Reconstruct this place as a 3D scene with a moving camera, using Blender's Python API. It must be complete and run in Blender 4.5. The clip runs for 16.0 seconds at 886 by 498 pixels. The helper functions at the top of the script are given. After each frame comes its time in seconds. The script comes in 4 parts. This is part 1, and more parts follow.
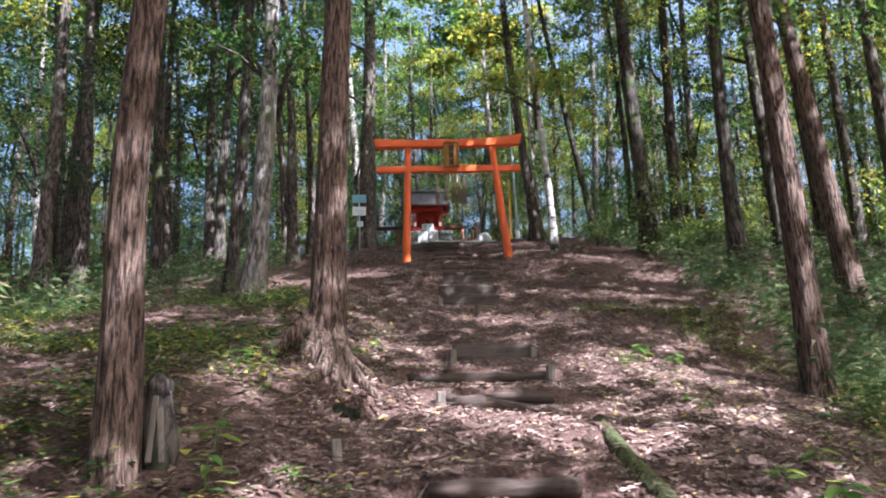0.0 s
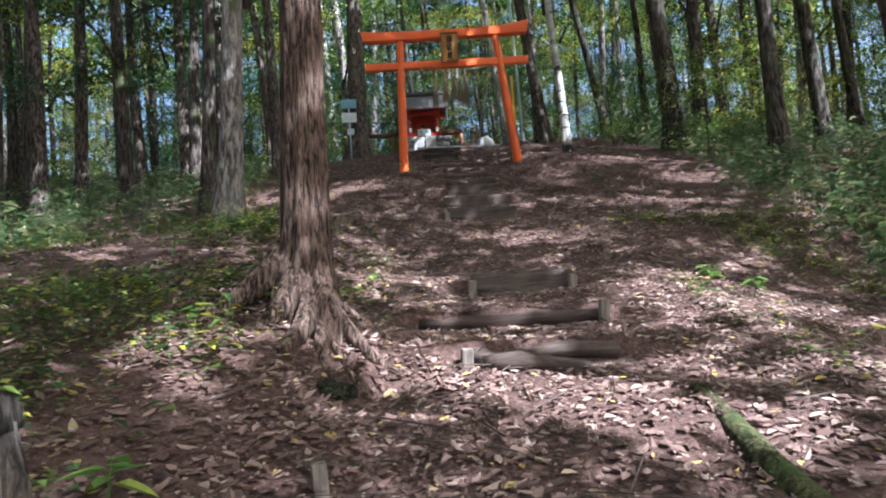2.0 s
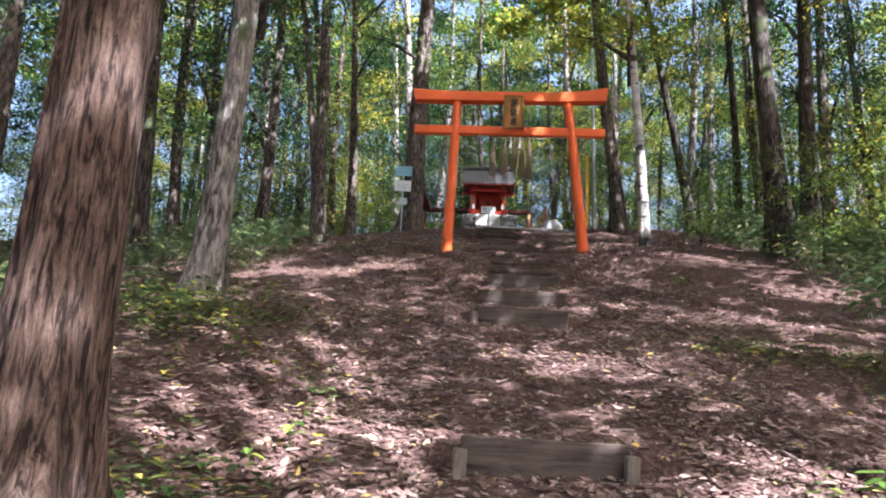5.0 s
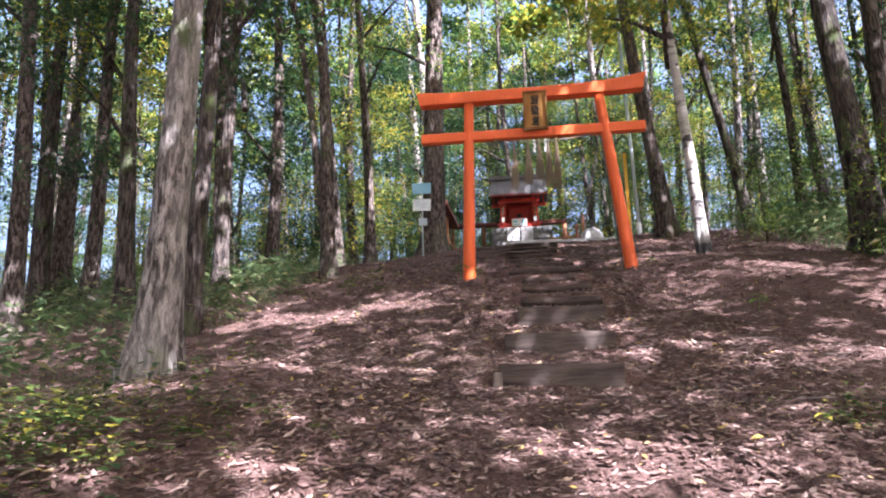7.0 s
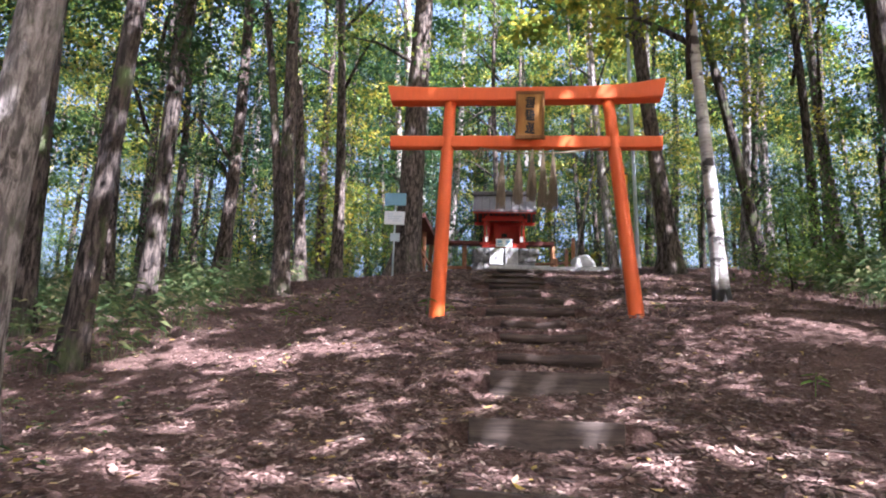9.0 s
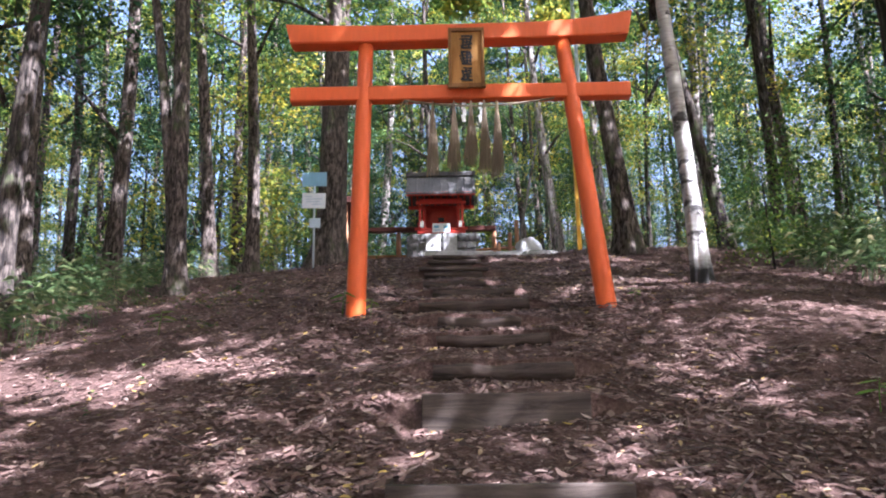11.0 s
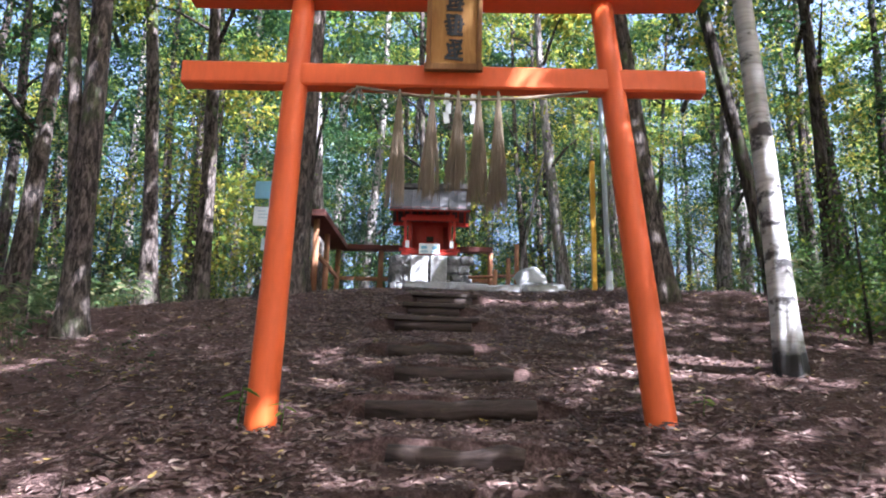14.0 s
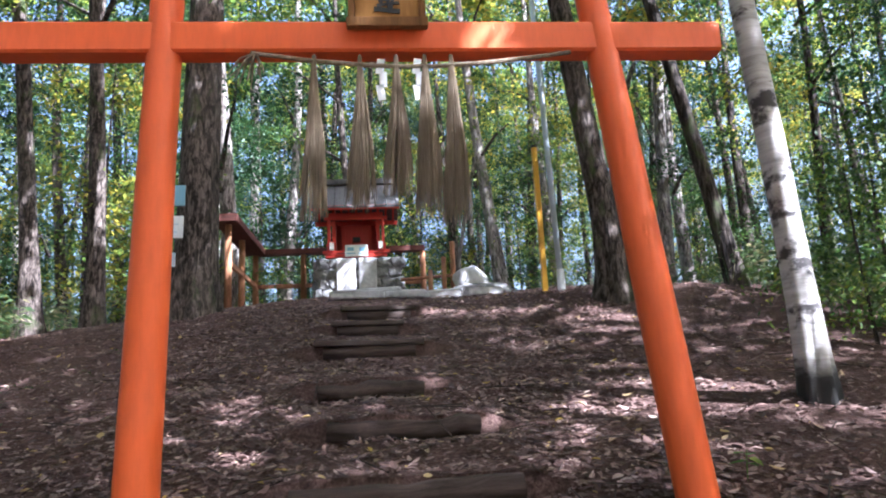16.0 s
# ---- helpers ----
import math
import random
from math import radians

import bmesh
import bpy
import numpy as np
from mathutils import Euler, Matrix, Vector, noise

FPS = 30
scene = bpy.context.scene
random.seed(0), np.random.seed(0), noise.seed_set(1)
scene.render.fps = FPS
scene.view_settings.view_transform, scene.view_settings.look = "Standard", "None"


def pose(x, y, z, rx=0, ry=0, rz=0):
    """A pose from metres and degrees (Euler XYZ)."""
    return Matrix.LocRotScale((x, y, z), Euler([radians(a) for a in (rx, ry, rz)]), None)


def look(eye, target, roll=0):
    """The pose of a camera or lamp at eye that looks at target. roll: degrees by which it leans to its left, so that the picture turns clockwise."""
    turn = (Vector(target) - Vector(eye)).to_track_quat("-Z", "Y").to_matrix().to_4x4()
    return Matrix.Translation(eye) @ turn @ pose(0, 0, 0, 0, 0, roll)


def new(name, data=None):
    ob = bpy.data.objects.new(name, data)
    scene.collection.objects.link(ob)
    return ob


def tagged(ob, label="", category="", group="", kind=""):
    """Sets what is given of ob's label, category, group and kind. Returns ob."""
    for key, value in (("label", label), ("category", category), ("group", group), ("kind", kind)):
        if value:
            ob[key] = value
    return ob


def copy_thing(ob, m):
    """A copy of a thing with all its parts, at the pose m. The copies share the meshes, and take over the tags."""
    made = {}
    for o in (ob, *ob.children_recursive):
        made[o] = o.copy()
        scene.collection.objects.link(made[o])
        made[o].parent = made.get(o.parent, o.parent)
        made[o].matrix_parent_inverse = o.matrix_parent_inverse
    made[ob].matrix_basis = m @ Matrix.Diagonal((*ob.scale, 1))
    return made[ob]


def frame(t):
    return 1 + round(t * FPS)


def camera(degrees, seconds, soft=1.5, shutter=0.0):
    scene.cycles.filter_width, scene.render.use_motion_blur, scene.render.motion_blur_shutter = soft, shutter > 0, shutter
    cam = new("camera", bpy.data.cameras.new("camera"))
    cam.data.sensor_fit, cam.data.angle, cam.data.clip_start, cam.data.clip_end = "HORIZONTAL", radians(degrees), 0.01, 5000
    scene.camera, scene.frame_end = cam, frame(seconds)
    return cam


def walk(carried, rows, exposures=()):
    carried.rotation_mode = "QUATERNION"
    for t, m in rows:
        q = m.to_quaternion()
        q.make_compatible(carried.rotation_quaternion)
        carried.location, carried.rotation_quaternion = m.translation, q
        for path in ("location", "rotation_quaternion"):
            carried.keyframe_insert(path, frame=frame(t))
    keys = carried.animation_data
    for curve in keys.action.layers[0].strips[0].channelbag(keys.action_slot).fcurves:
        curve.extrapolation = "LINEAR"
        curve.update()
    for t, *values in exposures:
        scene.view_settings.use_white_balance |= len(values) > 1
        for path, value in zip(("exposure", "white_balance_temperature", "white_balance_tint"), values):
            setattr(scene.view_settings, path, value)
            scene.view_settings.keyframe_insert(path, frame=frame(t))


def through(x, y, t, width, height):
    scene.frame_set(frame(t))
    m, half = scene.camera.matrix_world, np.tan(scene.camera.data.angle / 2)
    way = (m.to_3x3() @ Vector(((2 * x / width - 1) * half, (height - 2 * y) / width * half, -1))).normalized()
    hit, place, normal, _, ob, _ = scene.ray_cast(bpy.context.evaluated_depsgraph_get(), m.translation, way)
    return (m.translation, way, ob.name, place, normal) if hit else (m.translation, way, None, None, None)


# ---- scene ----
cam = camera(62.0, 16.0, 2.0)
PATH = [
    (0, (-1.053, -1.852, 0.142), (-0.975, 0.099, 0.573), -1.6),
    (0.5, (-1.178, -1.466, 0.241), (-0.936, 0.494, 0.561), -4.6),
    (1, (-1.178, -1.115, 0.296), (-0.92, 0.839, 0.638), -3.8),
    (1.5, (-1.118, -0.7, 0.375), (-0.993, 1.277, 0.657), -2.6),
    (2, (-1.129, -0.192, 0.494), (-1.052, 1.798, 0.678), -3.9),
    (2.5, (-0.991, 0.218, 0.559), (-0.937, 2.201, 0.816), -3.2),
    (3, (-0.837, 0.598, 0.646), (-0.832, 2.585, 0.872), -0.9),
    (3.5, (-0.717, 1.065, 0.7), (-0.735, 3.049, 0.947), -0.6),
    (4, (-0.618, 1.466, 0.844), (-0.641, 3.436, 1.193), -0.2),
    (4.5, (-0.571, 1.859, 0.989), (-0.677, 3.822, 1.352), 3.0),
    (4.7, (-0.575, 2.0, 0.999), (-0.679, 3.958, 1.393), 2.8),
    (6.8, (-0.414, 3.859, 1.612), (-0.635, 5.81, 1.993), -0.6),
    (7, (-0.404, 4.065, 1.644), (-0.622, 6.007, 2.072), -1.5),
    (7.5, (-0.406, 4.584, 1.901), (-0.655, 6.509, 2.383), -2.7),
    (8, (-0.432, 5.041, 2.049), (-0.674, 6.964, 2.54), -1.1),
    (8.5, (-0.418, 5.583, 2.228), (-0.552, 7.516, 2.721), -0.7),
    (9, (-0.381, 6.048, 2.314), (-0.557, 7.988, 2.769), 2.0),
    (9.5, (-0.41, 6.509, 2.395), (-0.503, 8.463, 2.813), 0.8),
    (10, (-0.439, 6.915, 2.537), (-0.465, 8.888, 2.866), 1.0),
    (10.2, (-0.39, 7.167, 2.551), (-0.398, 9.13, 2.931), -0.6),
    (12.3, (-0.33, 9.05, 3.01), (-0.34, 11.0, 3.46), -1.1),
    (12.5, (-0.316, 9.274, 3.085), (-0.307, 11.226, 3.524), -1.4),
    (13, (-0.229, 9.677, 3.229), (-0.109, 11.624, 3.669), 0.0),
    (13.5, (-0.125, 10.111, 3.503), (-0.143, 12.043, 4.022), 1.1),
    (14, (-0.163, 10.416, 3.609), (-0.167, 12.364, 4.058), 1.3),
    (14.5, (-0.195, 10.756, 3.675), (-0.107, 12.709, 4.096), 0.3),
    (15, (-0.196, 11.045, 3.858), (-0.133, 13.007, 4.243), 1.6),
    (15.5, (-0.253, 11.332, 3.942), (-0.052, 13.273, 4.379), 0.5),
    (16, (-0.248, 11.658, 4.052), (-0.048, 13.602, 4.476), -3.0),
]
walk(cam, [(t, look(eye, target, roll)) for t, eye, target, roll in PATH],
     ((0, 2.5, 5350, 13), (3.3, 2.22, 5150, 5), (4.1, 2.58, 5350, 6), (4.6, 2.68, 5500, 12), (7, 2.98, 5600, 24), (10, 2.87, 5450, 22), (16, 3.02, 5200, 17)))

# ---- light ----
SUN_AZ, SUN_EL = radians(128), radians(47)   # azimuth from +y towards +x
world = bpy.data.worlds.new("world")
scene.world = world
world.use_nodes = True
wn = world.node_tree
sky = wn.nodes.new("ShaderNodeTexSky")
sky.sky_type = "NISHITA"
sky.sun_disc = False
sky.sun_elevation, sky.sun_rotation = SUN_EL, SUN_AZ
sky.air_density, sky.dust_density, sky.ozone_density = 1.0, 9.0, 0.8
wn.nodes["Background"].inputs["Strength"].default_value = 0.097
wn.links.new(sky.outputs[0], wn.nodes["Background"].inputs["Color"])
sun = new("sun", bpy.data.lights.new("sun", "SUN"))
sun.data.energy, sun.data.angle, sun.data.color = 5.0, radians(0.45), (1.0, 0.95, 0.89)
sun_way = Vector((math.sin(SUN_AZ) * math.cos(SUN_EL), math.cos(SUN_AZ) * math.cos(SUN_EL), math.sin(SUN_EL)))
sun.matrix_world = look(sun_way * 50, (0, 0, 0))

# ---- materials ----
class Nodes:
    """A short hand for node materials."""
    def __init__(self, name, rough=0.8, metal=0.0, spec=0.5):
        self.m = bpy.data.materials.new(name)
        self.m.use_nodes = True
        self.t = self.m.node_tree
        self.b = self.t.nodes["Principled BSDF"]
        self.b.inputs["Roughness"].default_value = rough
        self.b.inputs["Metallic"].default_value = metal
        self.b.inputs["Specular IOR Level"].default_value = spec

    def add(self, kind, **kw):
        n = self.t.nodes.new(kind)
        for key, value in kw.items():
            n.inputs[key].default_value = value
        return n

    def link(self, a, b):
        self.t.links.new(a, b)

    def coords(self, scale=(1, 1, 1), which="Object"):
        c = self.add("ShaderNodeTexCoord")
        mp = self.add("ShaderNodeMapping")
        mp.inputs["Scale"].default_value = scale
        self.link(c.outputs[which], mp.inputs["Vector"])
        return mp.outputs[0]

    def noise(self, vec, scale, detail=6, rough=0.6, distort=0.0):
        n = self.add("ShaderNodeTexNoise", Scale=scale, Detail=detail, Roughness=rough, Distortion=distort)
        self.link(vec, n.inputs["Vector"])
        return n.outputs["Fac"]

    def ramp(self, fac, *stops):
        r = self.add("ShaderNodeValToRGB")
        e = r.color_ramp.elements
        while len(e) < len(stops):
            e.new(0.5)
        for el, (p, c) in zip(e, stops):
            el.position, el.color = p, (*c, 1)
        self.link(fac, r.inputs[0])
        return r.outputs[0]

    def mix(self, fac, a, b, blend="MIX"):
        n = self.t.nodes.new("ShaderNodeMix")
        n.data_type, n.blend_type = "RGBA", blend
        for sock, v in ((n.inputs[0], fac), (n.inputs[6], a), (n.inputs[7], b)):
            if hasattr(v, "is_linked"):
                self.link(v, sock)
            else:
                sock.default_value = v if isinstance(v, float) else (*v, 1)
        return n.outputs[2]

    def colour(self, c):
        if hasattr(c, "is_linked"):
            self.link(c, self.b.inputs["Base Color"])
        else:
            self.b.inputs["Base Color"].default_value = (*c, 1)
        return self

    def bump(self, fac, strength=0.4, dist=0.02):
        n = self.add("ShaderNodeBump", Strength=strength, Distance=dist)
        self.link(fac, n.inputs["Height"])
        self.link(n.outputs[0], self.b.inputs["Normal"])
        return self


def bark(name, dark, mid, light, along=0.12, scale=22, moss=0.0, blotch=0.5):
    k = Nodes(name, 0.9, spec=0.2)
    v = k.coords((1, 1, along))
    strips = k.noise(v, scale, 8, 0.65, 0.6)
    big = k.noise(k.coords((1, 1, 0.35)), 2.2, 4)
    c = k.ramp(strips, (0.42, dark), (0.495, mid), (0.61, light))
    fine = k.noise(k.coords((1, 1, 0.4)), scale * 3.2, 5, 0.7)
    c = k.mix(0.6, c, k.ramp(fine, (0.3, (0.35, 0.33, 0.32)), (0.62, (1.25, 1.22, 1.2))), "MULTIPLY")
    c = k.mix(k.ramp(big, (0.45, (0, 0, 0)), (0.7, (blotch,) * 3)), c, light)
    if moss:
        g = k.noise(k.coords((1, 1, 0.5)), 3.5, 6)
        c = k.mix(k.ramp(g, (0.62 - moss * 0.3, (0, 0, 0)), (0.75 - moss * 0.3, (0.85,) * 3)), c, (0.07, 0.10, 0.03))
    k.colour(c).bump(strips, 1.0, 0.045)
    return k.m


M_CEDAR = bark("cedar_bark", (0.02, 0.012, 0.009), (0.105, 0.068, 0.052), (0.215, 0.147, 0.115), 0.14, 46, 0.0, 0.12)
M_GREY = bark("grey_bark", (0.018, 0.014, 0.012), (0.068, 0.053, 0.044), (0.18, 0.148, 0.125), 0.3, 20, 0.15, 0.35)
M_DARK = bark("dark_bark", (0.014, 0.011, 0.01), (0.05, 0.04, 0.034), (0.12, 0.098, 0.083), 0.2, 20, 0.25, 0.3)
M_PALE = bark("pale_bark", (0.05, 0.043, 0.038), (0.16, 0.14, 0.125), (0.36, 0.33, 0.30), 0.25, 18, 0.15, 0.5)


def birch_bark():
    k = Nodes("birch_bark", 0.7)
    bands = k.noise(k.coords((1, 1, 9)), 3.0, 5, 0.6)
    marks = k.noise(k.coords((0.8, 0.8, 1.3)), 3.2, 5, 0.6)
    c = k.ramp(bands, (0.30, (0.28, 0.25, 0.22)), (0.45, (0.43, 0.40, 0.365)), (0.7, (0.60, 0.57, 0.53)))
    c = k.mix(k.ramp(marks, (0.53, (0, 0, 0)), (0.59, (1, 1, 1))), c, (0.05, 0.042, 0.038))
    # the black, rough foot of an old birch
    s = k.add("ShaderNodeSeparateXYZ")
    k.link(k.coords(), s.inputs[0])
    w = k.add("ShaderNodeMath", **{})
    w.operation = "MULTIPLY_ADD"
    k.link(marks, w.inputs[0])
    w.inputs[1].default_value = -0.32
    k.link(s.outputs[2], w.inputs[2])
    c = k.mix(k.ramp(w.outputs[0], (0.0, (1, 1, 1)), (0.12, (0, 0, 0))), c, (0.02, 0.018, 0.016))
    k.colour(c).bump(bands, 0.5, 0.01)
    return k.m


M_BIRCH = birch_bark()


def leaf_material(name, stops, through=0.5, rough=0.55, per_object=0.5):
    k = Nodes(name, rough, spec=0.3)
    geo, info = k.add("ShaderNodeNewGeometry"), k.add("ShaderNodeObjectInfo")
    m = k.add("ShaderNodeMath")
    m.operation = "MULTIPLY_ADD"
    k.link(info.outputs["Random"], m.inputs[0])
    m.inputs[1].default_value = per_object
    s = k.add("ShaderNodeMath")
    s.operation = "MULTIPLY"
    k.link(geo.outputs["Random Per Island"], s.inputs[0])
    s.inputs[1].default_value = 1 - per_object
    k.link(s.outputs[0], m.inputs[2])
    c = k.ramp(m.outputs[0], *stops)
    v = k.noise(k.coords(), 60, 3)
    c = k.mix(0.35, c, k.ramp(v, (0.3, (0.3, 0.3, 0.3)), (0.7, (1, 1, 1))), "MULTIPLY")
    k.colour(c)
    if through:
        tr = k.add("ShaderNodeBsdfTranslucent")
        k.link(c, tr.inputs["Color"])
        mix = k.add("ShaderNodeMixShader")
        mix.inputs[0].default_value = through
        k.link(k.b.outputs[0], mix.inputs[1])
        k.link(tr.outputs[0], mix.inputs[2])
        k.link(mix.outputs[0], k.t.nodes["Material Output"].inputs["Surface"])
    return k.m


# yellow is autumn leaf, its share raised to paint in sunlit highlights too
M_LEAF = leaf_material("canopy_leaf", ((0.05, (0.035, 0.075, 0.025)), (0.32, (0.065, 0.13, 0.032)), (0.52, (0.14, 0.22, 0.042)),
                                       (0.73, (0.32, 0.345, 0.05)), (0.92, (0.52, 0.40, 0.05))), 0.55)
M_FIR = leaf_material("conifer_leaf", ((0.1, (0.02, 0.05, 0.022)), (0.6, (0.035, 0.085, 0.03)), (0.95, (0.07, 0.13, 0.04))), 0.35)
M_SASA = leaf_material("bamboo_grass", ((0.1, (0.07, 0.12, 0.05)), (0.6, (0.13, 0.20, 0.075)), (0.85, (0.22, 0.27, 0.11)), (0.97, (0.45, 0.40, 0.22))), 0.4, 0.4, 0.0)
M_HERB = leaf_material("herb_leaf", ((0.1, (0.035, 0.075, 0.02)), (0.5, (0.075, 0.13, 0.03)), (0.8, (0.17, 0.21, 0.045)), (0.97, (0.48, 0.40, 0.06))), 0.4, 0.5, 0.0)
M_LITTER = leaf_material("dead_leaf", ((0.02, (0.06, 0.033, 0.027)), (0.35, (0.125, 0.072, 0.058)), (0.65, (0.19, 0.115, 0.095)),
                                       (0.86, (0.27, 0.18, 0.15)), (0.97, (0.42, 0.31, 0.26)), (1.0, (0.5, 0.34, 0.06))), 0.12, 0.6, 0.0)


def soil():
    k = Nodes("leaf_litter_soil", 0.95, spec=0.15)
    v = k.coords()
    fine = k.noise(v, 38, 8, 0.75)
    mid = k.noise(v, 7, 6, 0.65)
    big = k.noise(v, 0.7, 4)
    c = k.ramp(fine, (0.32, (0.05, 0.028, 0.023)), (0.5, (0.13, 0.077, 0.064)), (0.62, (0.215, 0.135, 0.115)), (0.74, (0.38, 0.27, 0.23)))
    c = k.mix(0.6, c, k.ramp(mid, (0.3, (0.35, 0.33, 0.32)), (0.65, (1, 1, 1))), "MULTIPLY")
    c = k.mix(k.ramp(big, (0.5, (0, 0, 0)), (0.72, (0.5,) * 3)), c, (0.09, 0.055, 0.04))
    k.colour(c).bump(fine, 1.0, 0.03)
    return k.m


M_SOIL = soil()


def painted(name, base, worn, rough=0.45, amount=0.3):
    k = Nodes(name, rough, spec=0.4)
    v = k.coords()
    a, b = k.noise(v, 3.5, 6, 0.6), k.noise(k.coords((1, 1, 0.2)), 30, 6, 0.65)
    c = k.mix(k.ramp(a, (0.5, (0, 0, 0)), (0.8, (amount,) * 3)), base, worn)
    c = k.mix(0.3, c, k.ramp(b, (0.3, (0.6, 0.6, 0.6)), (0.6, (1, 1, 1))), "MULTIPLY")
    k.colour(c).bump(b, 0.25, 0.004)
    return k.m


M_RED = painted("vermilion_paint", (0.76, 0.128, 0.02), (0.62, 0.13, 0.05), 0.5)
M_SHRINE = painted("shrine_red_paint", (0.50, 0.035, 0.018), (0.36, 0.05, 0.03), 0.5)
M_YELLOW = painted("yellow_paint", (0.80, 0.42, 0.03), (0.6, 0.33, 0.05))
M_PIPE = painted("galvanised_pipe", (0.50, 0.58, 0.64), (0.36, 0.41, 0.45), 0.4)
M_BLUE = painted("blue_sign_face", (0.22, 0.42, 0.55), (0.30, 0.48, 0.58), 0.5)
M_WHITE = painted("white_sign_face", (0.75, 0.77, 0.79), (0.6, 0.62, 0.64), 0.5)
M_INK = painted("black_ink", (0.02, 0.018, 0.016), (0.05, 0.04, 0.03), 0.6)


def timber(name, dark, light, scale=18, along=(0.12, 1, 1), rough=0.85):
    k = Nodes(name, rough, spec=0.25)
    g = k.noise(k.coords(along), scale, 8, 0.7, 0.8)
    s = k.noise(k.coords(), 2.5, 5)
    c = k.ramp(g, (0.3, dark), (0.7, light))
    c = k.mix(0.55, c, k.ramp(s, (0.3, (0.4, 0.38, 0.36)), (0.7, (1, 1, 1))), "MULTIPLY")
    k.colour(c).bump(g, 0.6, 0.01)
    return k.m


M_LOG = timber("weathered_log", (0.018, 0.012, 0.010), (0.115, 0.08, 0.064))
M_BOARD = timber("grey_step_board", (0.028, 0.021, 0.017), (0.15, 0.115, 0.095))
M_STAKE = timber("stake_wood", (0.08, 0.062, 0.05), (0.32, 0.27, 0.23), 20, (1, 1, 0.12))
M_FENCE = timber("dark_stained_rail", (0.05, 0.02, 0.016), (0.16, 0.055, 0.04))
M_POST = timber("orange_brown_post", (0.20, 0.085, 0.04), (0.45, 0.22, 0.11), 18, (1, 1, 0.12))
M_PLAQUE = timber("plaque_wood", (0.28, 0.13, 0.035), (0.56, 0.30, 0.085), 14, (1, 1, 0.15))
M_PFRAME = timber("plaque_frame_wood", (0.12, 0.055, 0.02), (0.36, 0.18, 0.06), 14, (1, 1, 0.2))
M_STRAW = timber("straw", (0.11, 0.08, 0.05), (0.34, 0.265, 0.175), 60, (1, 1, 0.05), 0.8)
M_PAPER = painted("white_paper", (0.8, 0.8, 0.78), (0.7, 0.7, 0.68), 0.8)


def stone(name, dark, light, scale=12):
    k = Nodes(name, 0.9, spec=0.2)
    a, b = k.noise(k.coords(), scale, 8, 0.7), k.noise(k.coords(), 2.2, 4)
    c = k.ramp(a, (0.3, dark), (0.7, light))
    c = k.mix(0.5, c, k.ramp(b, (0.3, (0.5, 0.5, 0.48)), (0.7, (1, 1, 1))), "MULTIPLY")
    k.colour(c).bump(a, 0.6, 0.015)
    return k.m


M_STONE = stone("masonry_stone", (0.10, 0.098, 0.094), (0.30, 0.295, 0.28))
M_PALESTONE = stone("pale_stone", (0.34, 0.33, 0.32), (0.62, 0.61, 0.59))
M_ROOF = stone("grey_roof_sheet", (0.06, 0.058, 0.058), (0.17, 0.165, 0.165), 20)

# ---- building helpers ----
def part(name, bm, material, parent=None, label="", smooth=False):
    """Links a bmesh as one mesh object, under a thing or a part."""
    me = bpy.data.meshes.new(name)
    bm.to_mesh(me)
    bm.free()
    me.materials.append(material)
    if smooth:
        me.polygons.foreach_set("use_smooth", [True] * len(me.polygons))
    ob = new(name, me)
    if parent is not None:
        ob.parent = parent
    if label:
        ob["label"] = label
    return ob


def quads(name, verts, faces, material, parent=None, smooth=False):
    me = bpy.data.meshes.new(name)
    me.from_pydata(verts, [], faces)
    me.materials.append(material)
    if smooth:
        me.polygons.foreach_set("use_smooth", [True] * len(me.polygons))
    ob = new(name, me)
    if parent is not None:
        ob.parent = parent
    return ob


def thing(name, m, label, category, group="", kind=""):
    ob = new(name)
    ob.matrix_basis = m
    ob.empty_display_size = 0.1
    return tagged(ob, label, category, group, kind)


def box(sx, sy, sz, at=(0, 0, 0), bevel=0.006, turn=None, bm=None):
    """A bevelled box, its middle at at."""
    own = bmesh.new()
    bmesh.ops.create_cube(own, size=1, matrix=Matrix.Diagonal((sx, sy, sz, 1)))
    if bevel:
        bmesh.ops.bevel(own, geom=list(own.edges), offset=bevel, segments=2, affect="EDGES", profile=0.6)
    own.transform(Matrix.Translation(at) @ (turn if turn is not None else Matrix()))
    if bm is None:
        return own
    me = bpy.data.meshes.new("tmp")
    own.to_mesh(me)
    own.free()
    bm.from_mesh(me)
    bpy.data.meshes.remove(me)
    return bm


def tube(points, radii, sides=12, bm=None, wobble=0.0, seed=0.0, caps=True):
    """A closed tube along points, with its radius at each; wobble makes the section uneven."""
    bm = bmesh.new() if bm is None else bm
    rings = []
    for i, p in enumerate(points):
        p = Vector(p)
        ahead = Vector(points[min(i + 1, len(points) - 1)]) - Vector(points[max(i - 1, 0)])
        q = ahead.to_track_quat("Z", "Y")
        ring = []
        for s in range(sides):
            a = 2 * math.pi * s / sides
            n = 1 + wobble * noise.noise((math.cos(a) * 1.7 + seed, math.sin(a) * 1.7, i * 0.35 + seed))
            ring.append(bm.verts.new(p + q @ Vector((math.cos(a), math.sin(a), 0)) * radii[i] * n))
        rings.append(ring)
    for a, b in zip(rings, rings[1:]):
        for s in range(sides):
            bm.faces.new((a[s], a[(s + 1) % sides], b[(s + 1) % sides], b[s]))
    if caps:
        bm.faces.new(list(reversed(rings[0])))
        bm.faces.new(rings[-1])
    return bm


